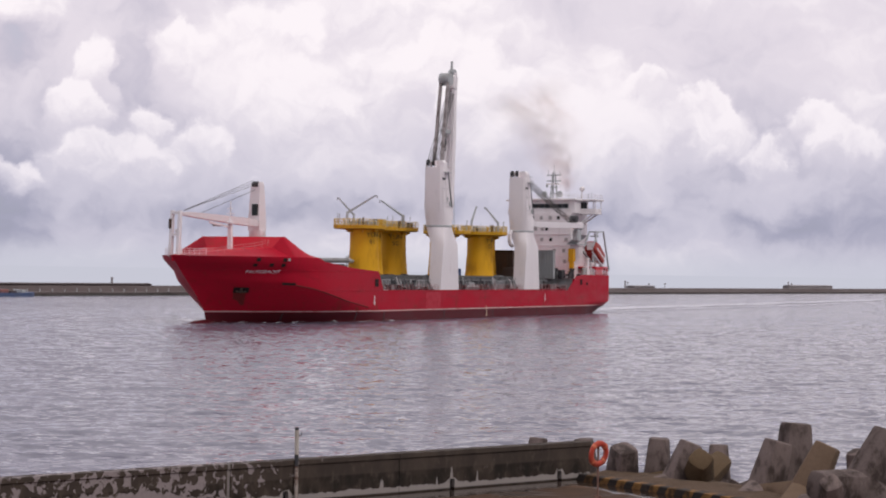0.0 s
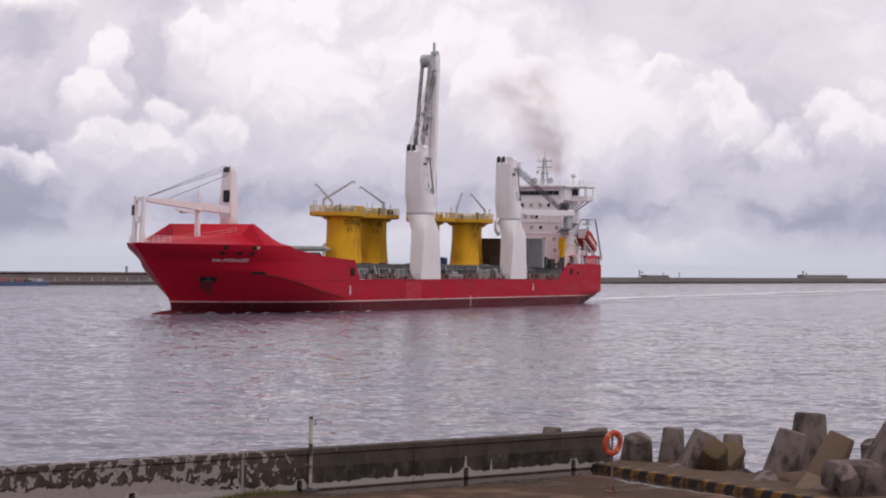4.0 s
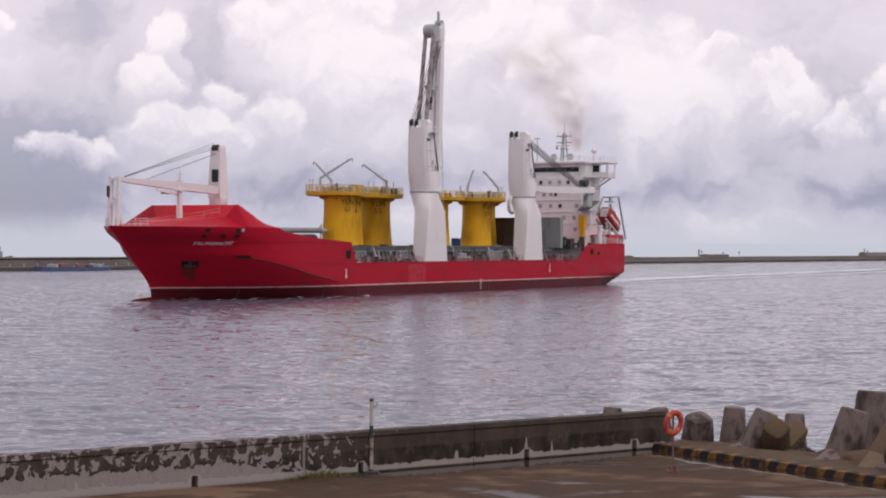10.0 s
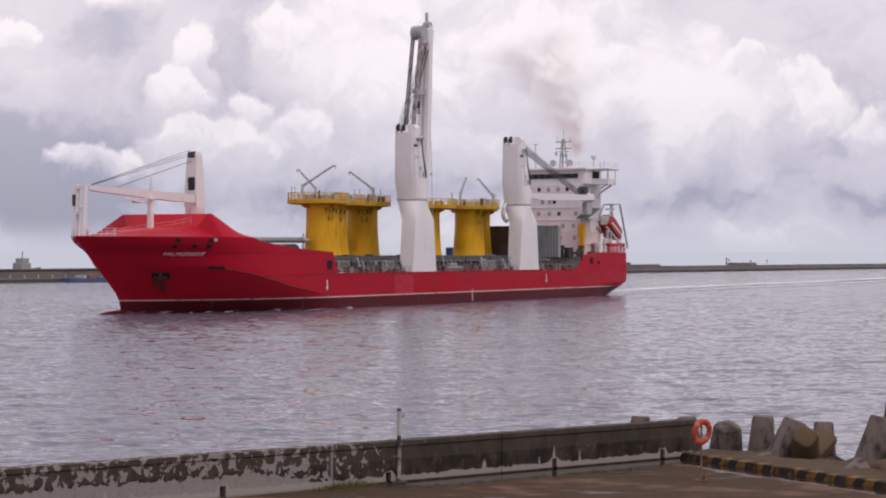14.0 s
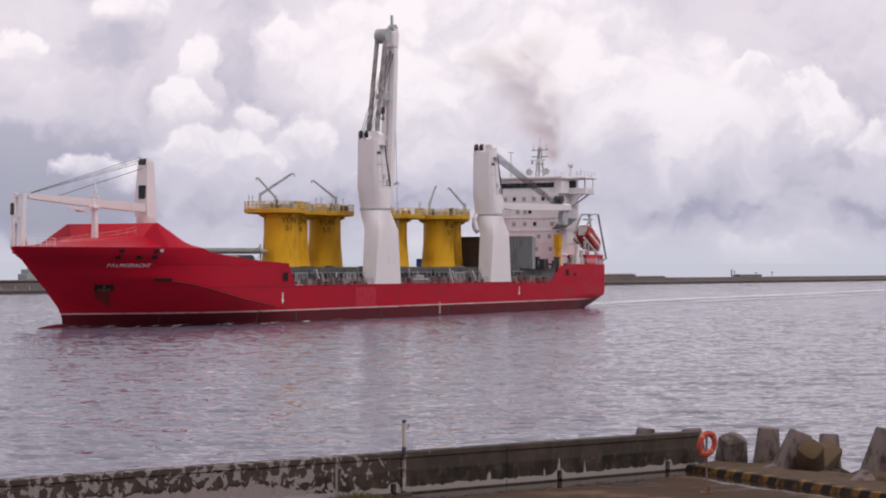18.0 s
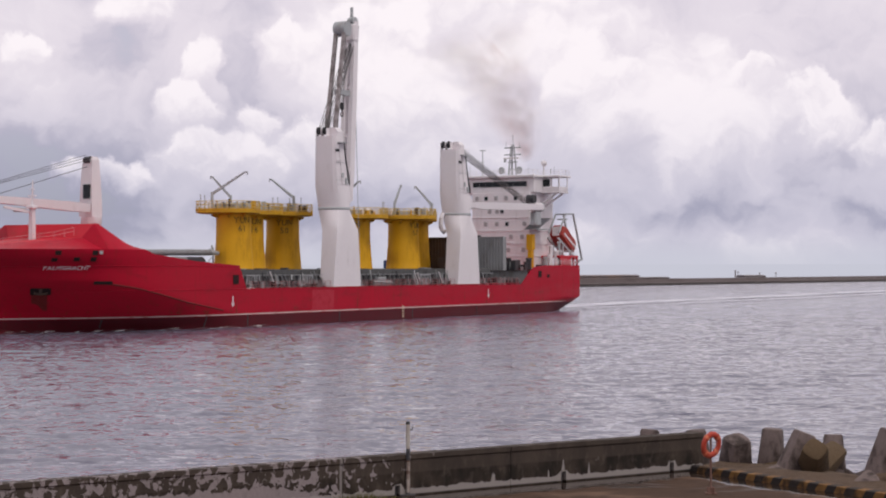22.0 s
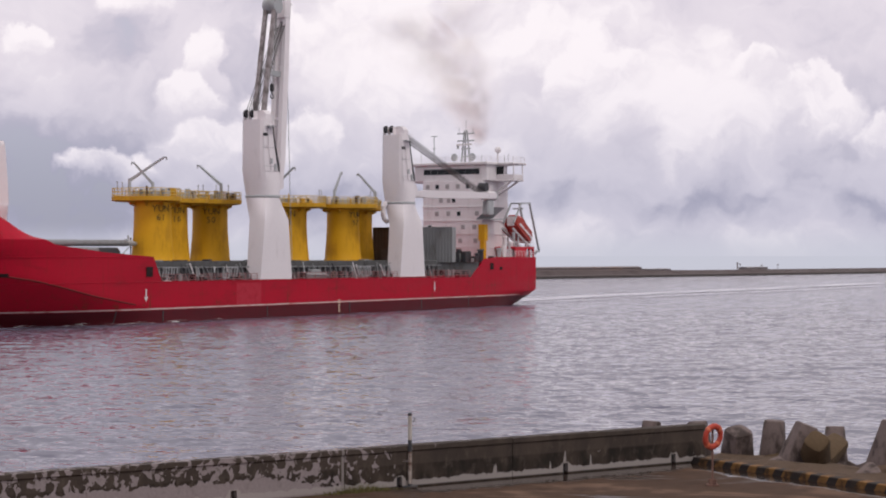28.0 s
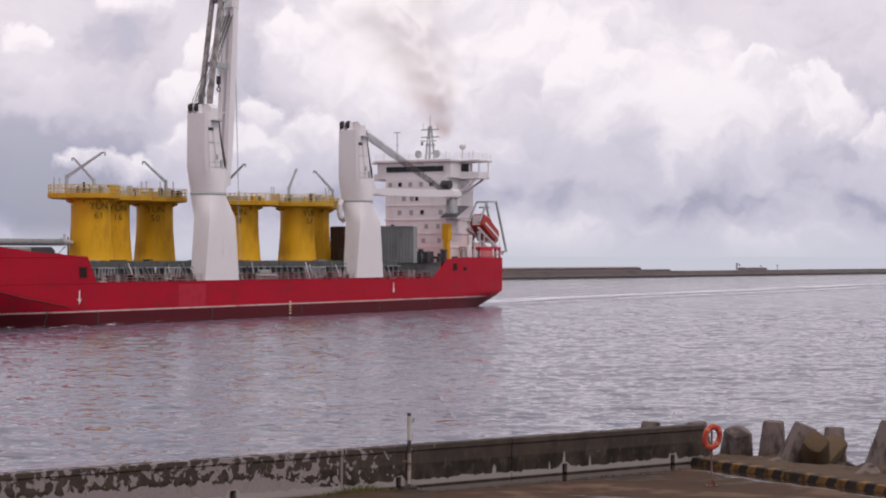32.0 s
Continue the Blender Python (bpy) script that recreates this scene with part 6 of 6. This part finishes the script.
    # number on the side, facing the quay
    for text, z, size in (("YUN", 7.55, 1.35), (str(number), 6.25, 1.3)):
        for i, ch in enumerate(text):
            off = (i - (len(text) - 1) / 2) * (0.94 if len(text) == 3 else 0.74)
            b = turn + off / 2.72
            m = Matrix.Translation((2.74 * math.cos(b), 2.74 * math.sin(b), z)) @ Matrix.Rotation(b + math.pi / 2, 4, "Z") @ Matrix.Rotation(math.pi / 2, 4, "X")
            lettering(ch, size, BLACK, tp, m, "letter", 0.012)
    return cargo(tp)


YELLOWDARK = material("yellow_platform_paint", (0.52, 0.28, 0.015), 0.55, stain=(0.28, 0.16, 0.04), amount=0.5)
YELLOWPALE = material("pale_yellow_rail", (0.52, 0.36, 0.10), 0.55)
PIECES = ((22.5, 4.0, 61, (-0.9, 0.5, 3.0), 1.15, -70), (13.5, -0.3, 16, (-1.6, 1.1, -6.4), 1.1, 150), (4.1, 0.0, 50, (1.2, -2.4, -4.4), 0.72, 60),
          (-15.0, 1.5, 48, (-1.3, 3.5, 3.5), 0.42, 115), (-24.5, 5.5, 57, (-2.1, -3.4, -2.5), 1.45, 110), (-36.0, 0.6, 52, (2.1, 1.2, 0.9), 3.4, 200))
for x, y, number, arm, turn, wing in PIECES:
    build_piece(x, y, number, arm, turn, radians(wing))


def build_container(x0, x1, y0, y1, z0, z1, mat, name, label, category, ribs=True):
    ob = thing(name, label, category, "deck cargo boxes", at=Matrix.Translation((x0, y0, z0)))
    bm = bmesh.new()
    box(bm, 0, x1 - x0, 0, y1 - y0, 0, z1 - z0, bevel=0.04)
    part("body", bm, [mat], ob)
    if ribs:
        n = int((y1 - y0) / 0.6)
        for i in range(n + 1):
            y = (y1 - y0) * i / n
            bm = bmesh.new()
            box(bm, x1 - x0, x1 - x0 + 0.1, y - 0.09, y + 0.09, 0.1, z1 - z0 - 0.1)
            part("rib", bm, [mat], ob)
        bm = bmesh.new()
        box(bm, x1 - x0 - 0.1, x1 - x0 + 0.14, 0, y1 - y0, z1 - z0 - 0.2, z1 - z0 + 0.06)
        part("top_edge", bm, [mat], ob)
    return cargo(ob)


build_container(-53.3, -52, 3.4, 10.5, 8.0, 14.35, PANELGREY, "deck_panel", "tall grey ribbed steel deck panel stood upright", "panel")
build_container(-46, -40, 1.5, 6.0, 8.4, 14.1, BROWN, "cargo_box", "tall dark brown steel cargo box", "cargo box")
build_container(-39.4, -36.6, 5.4, 8.4, 8.4, 10.4, BROWN, "cargo_box", "low rusty brown cargo crate", "cargo box", False)
build_container(-43.4, -42.0, -9.7, -8.3, 8.4, 9.9, BLUE, "shipping_container", "small blue shipping container", "container")


# ---- smoke, wake, bird ----
def smoke_material(name, most):
    """Thin brown smoke: each sheet fades out towards its own borders and is torn by noise."""
    mat = bpy.data.materials.new(name)
    mat.use_nodes = True
    t = Tree(mat.node_tree)
    bsdf = t.tree.nodes["Principled BSDF"]
    bsdf.inputs["Base Color"].default_value = (0.50, 0.285, 0.24, 1)
    bsdf.inputs["Roughness"].default_value = 1.0
    bsdf.inputs["Specular IOR Level"].default_value = 0.0
    uv = t.node("ShaderNodeSeparateXYZ", ins={0: t.node("ShaderNodeUVMap").outputs[0]}).outputs
    across = t.smooth(t.math("ABSOLUTE", t.math("SUBTRACT", uv[0], 0.5)), 0.5, 0.0)
    along = t.smooth(t.math("ABSOLUTE", t.math("SUBTRACT", uv[1], 0.5)), 0.5, 0.02)
    where = t.node("ShaderNodeTexCoord").outputs["Object"]
    torn = t.smooth(t.noise(where, 0.13, 3.0, 0.5, 0.3), 0.22, 0.72)
    a = t.math("MULTIPLY", t.math("MULTIPLY", across, along), torn)
    t.put(bsdf.inputs["Alpha"], t.math("MULTIPLY", a, most))
    return mat


SMOKE, THINSMOKE = smoke_material("brown_smoke", 0.42), smoke_material("thin_brown_smoke", 0.30)
plume = thing("exhaust_smoke", "thin brown exhaust smoke drifting from the funnel", "smoke")
tagged(plume, kind="stuff")
puffs = []


def plume_axis(s):
    s = max(s, 0.0)
    return Vector((-77.0 + 6 * s ** 1.5, 3.2 - 12 * s ** 1.6, 28.5 + 26 * s))


for i in range(5):
    s0, s1 = i * 0.17 - 0.03, i * 0.17 + 0.30
    mid = plume_axis((s0 + s1) / 2)
    wisps = []
    for j in range(2):
        bm = bmesh.new()
        lay = bm.loops.layers.uv.new("UVMap")
        a = math.pi * (j / 2) + 0.5 + 0.25 * i
        grid = []
        for p in range(13):
            s = s0 + (s1 - s0) * p / 12
            w = 2.2 + 17.0 * max(s, 0.0)
            row = []
            for q in range(9):
                e = q / 8 * 2 - 1
                c = plume_axis(s) - mid + Vector((math.cos(a), math.sin(a), 0.25)) * e * w + Vector((-math.sin(a), math.cos(a), 0)) * 0.22 * w * math.sin(1.6 * e + 5 * s + j)
                row.append((bm.verts.new(c), (q / 8, p / 12)))
            grid.append(row)
        for p in range(12):
            for q in range(8):
                four = (grid[p][q], grid[p][q + 1], grid[p + 1][q + 1], grid[p + 1][q])
                face = bm.faces.new([v for v, _ in four])
                for loop, (_, co) in zip(face.loops, four):
                    loop[lay].uv = co
        me = bpy.data.meshes.new("wisp")
        bm.to_mesh(me)
        bm.free()
        me.materials.append(SMOKE if i < 2 else THINSMOKE)
        wisps.append(me)
    for j, me in enumerate(wisps):
        wisp = new("wisp", me)
        wisp.parent = plume
        wisp.matrix_basis = Matrix.Translation(mid)
        puffs.append((wisp, mid, (s0 + s1) / 2))


def foam_material(name, cover, colour=(0.72, 0.70, 0.74), scale=(0.25, 1.2, 1), most=1.0):
    mat = bpy.data.materials.new(name)
    mat.use_nodes = True
    t = Tree(mat.node_tree)
    bsdf = t.tree.nodes["Principled BSDF"]
    bsdf.inputs["Base Color"].default_value = (*colour, 1)
    bsdf.inputs["Roughness"].default_value = 0.5
    where = t.node("ShaderNodeTexCoord").outputs["Object"]
    n = t.noise(t.mapping(where, scale=scale), 1.0, 5.0, 0.65)
    t.put(bsdf.inputs["Alpha"], t.smooth(n, 1.0 - cover, 1.25 - cover, 0.0, most))
    return mat


FOAM = foam_material("bow_foam", 0.50, (0.8, 0.78, 0.8))
# pale colour stands for the sky mirrored in the smooth wake
WAKE = foam_material("wake_sheen", 0.66, (0.80, 0.78, 0.84), scale=(0.03, 0.35, 1), most=0.5)
wake = thing("wake", "pale wake strips trailing astern, sky sheen put into their colour", "wake")
for y0, y1, w0, w1, far in ((11.0, 16.0, 0.9, 5.0, 420), (1.0, -4.0, 5.0, 9.0, 420)):
    bm = bmesh.new()
    loops = []
    for i in range(50):
        s = i / 49
        x = -72 - far * s
        y = y0 + (y1 - y0) * s + 0.8 * math.sin(x * 0.05)
        w = (w0 + (w1 - w0) * s) * (1 - 0.7 * s)
        loops.append([Vector((x, y - w, 0.34)), Vector((x, y + w, 0.34))])
    rings(bm, loops, cap=False, close=False)
    part("wake_streak", bm, [WAKE], wake)
foam = thing("bow_wave", "thin white foam along the hull at the bow", "foam")
bm = bmesh.new()
loops = []
for i in range(60):
    x = 69.0 - i * 0.9
    y = breadth(min(x, 68.6), 0.4)
    w = 0.35 + 0.5 * math.exp(-((i - 8) / 9) ** 2) + 0.25 * math.exp(-((i - 34) / 5) ** 2)
    loops.append([Vector((x, y - 0.3, 0.30)), Vector((x, y + w, 0.24 - 0.05 * w)), Vector((x, y + w + 0.5, 0.05))])
rings(bm, loops, cap=False, close=False)
part("foam_edge", bm, [FOAM], foam)

bird = thing("flying_bird", "small dark bird in fast level flight", "bird")
bm = bmesh.new()
rings(bm, [[Vector((x, r * math.cos(a), r * 0.9 * math.sin(a))) for a in [2 * math.pi * k / 8 for k in range(8)]] for x, r in ((0.14, 0.008), (0.11, 0.03), (0.05, 0.04), (-0.05, 0.035), (-0.12, 0.015), (-0.2, 0.012))])
part("body", bm, [DARK], bird, smooth=50)
for side in (-1, 1):
    bm = bmesh.new()
    solid(bm, [(0.06, 0, 0.02), (0.07, side * 0.18, 0.0), (-0.02, side * 0.34, -0.03), (-0.06, side * 0.18, 0.0), (-0.05, 0, 0.02),
               (0.06, 0, 0.005), (0.07, side * 0.18, -0.012), (-0.06, side * 0.18, -0.012), (-0.05, 0, 0.005)], [(0, 1, 2, 3, 4), (5, 8, 7, 2, 6), (0, 5, 6, 1), (1, 6, 2), (2, 7, 3), (3, 7, 8, 4), (0, 4, 8, 5)])
    part("wing", bm, [DARK], bird)


# ---- motion ----
HEADING = 240.25


def ship_pose(t):
    s = 3.3439 * (t - 14) - 0.0056 * (t - 14) ** 2 / 2
    return pose(-15.81 + s * math.cos(radians(HEADING)), 318.19 + s * math.sin(radians(HEADING)), 0, 0, 0, HEADING)


def motions():
    walk(ship, [(t, ship_pose(t)) for t in range(0, 33, 4)])
    for ob, m in carried:
        walk(ob, [(t, ship_pose(t) @ m) for t in range(0, 33, 4)])
    for ob in (plume, wake, foam):
        walk(ob, [(t, ship_pose(t)) for t in range(0, 33, 4)])
    for puff, mid, s in puffs:
        drift = Vector((-0.8, -2.4, 4.6)) * (0.4 + 0.6 * s)
        walk(puff, [(0, Matrix.Translation(mid)), (32, Matrix.Translation(mid + drift) @ pose(0, 0, 0, 0, 0, 25))])
    walk(bird, [(t, pose(-17.4 - 18.92 * (30.2 - t), 25.0 + 5.0 * min(0.0, t - 30.2) * 0.1 + 5.0 * max(0.0, t - 30.2), 9.87 + (2.38 if t > 30.2 else 0.0) * (t - 30.2), 0, -6, 15)) for t in (0, 4, 8, 12, 16, 20, 24, 28, 30.2, 30.6, 31.0, 31.5, 32)])
    walk(water, [(0, pose(0, 0, 0)), (32, pose(-9, -6, 0))])


motions()
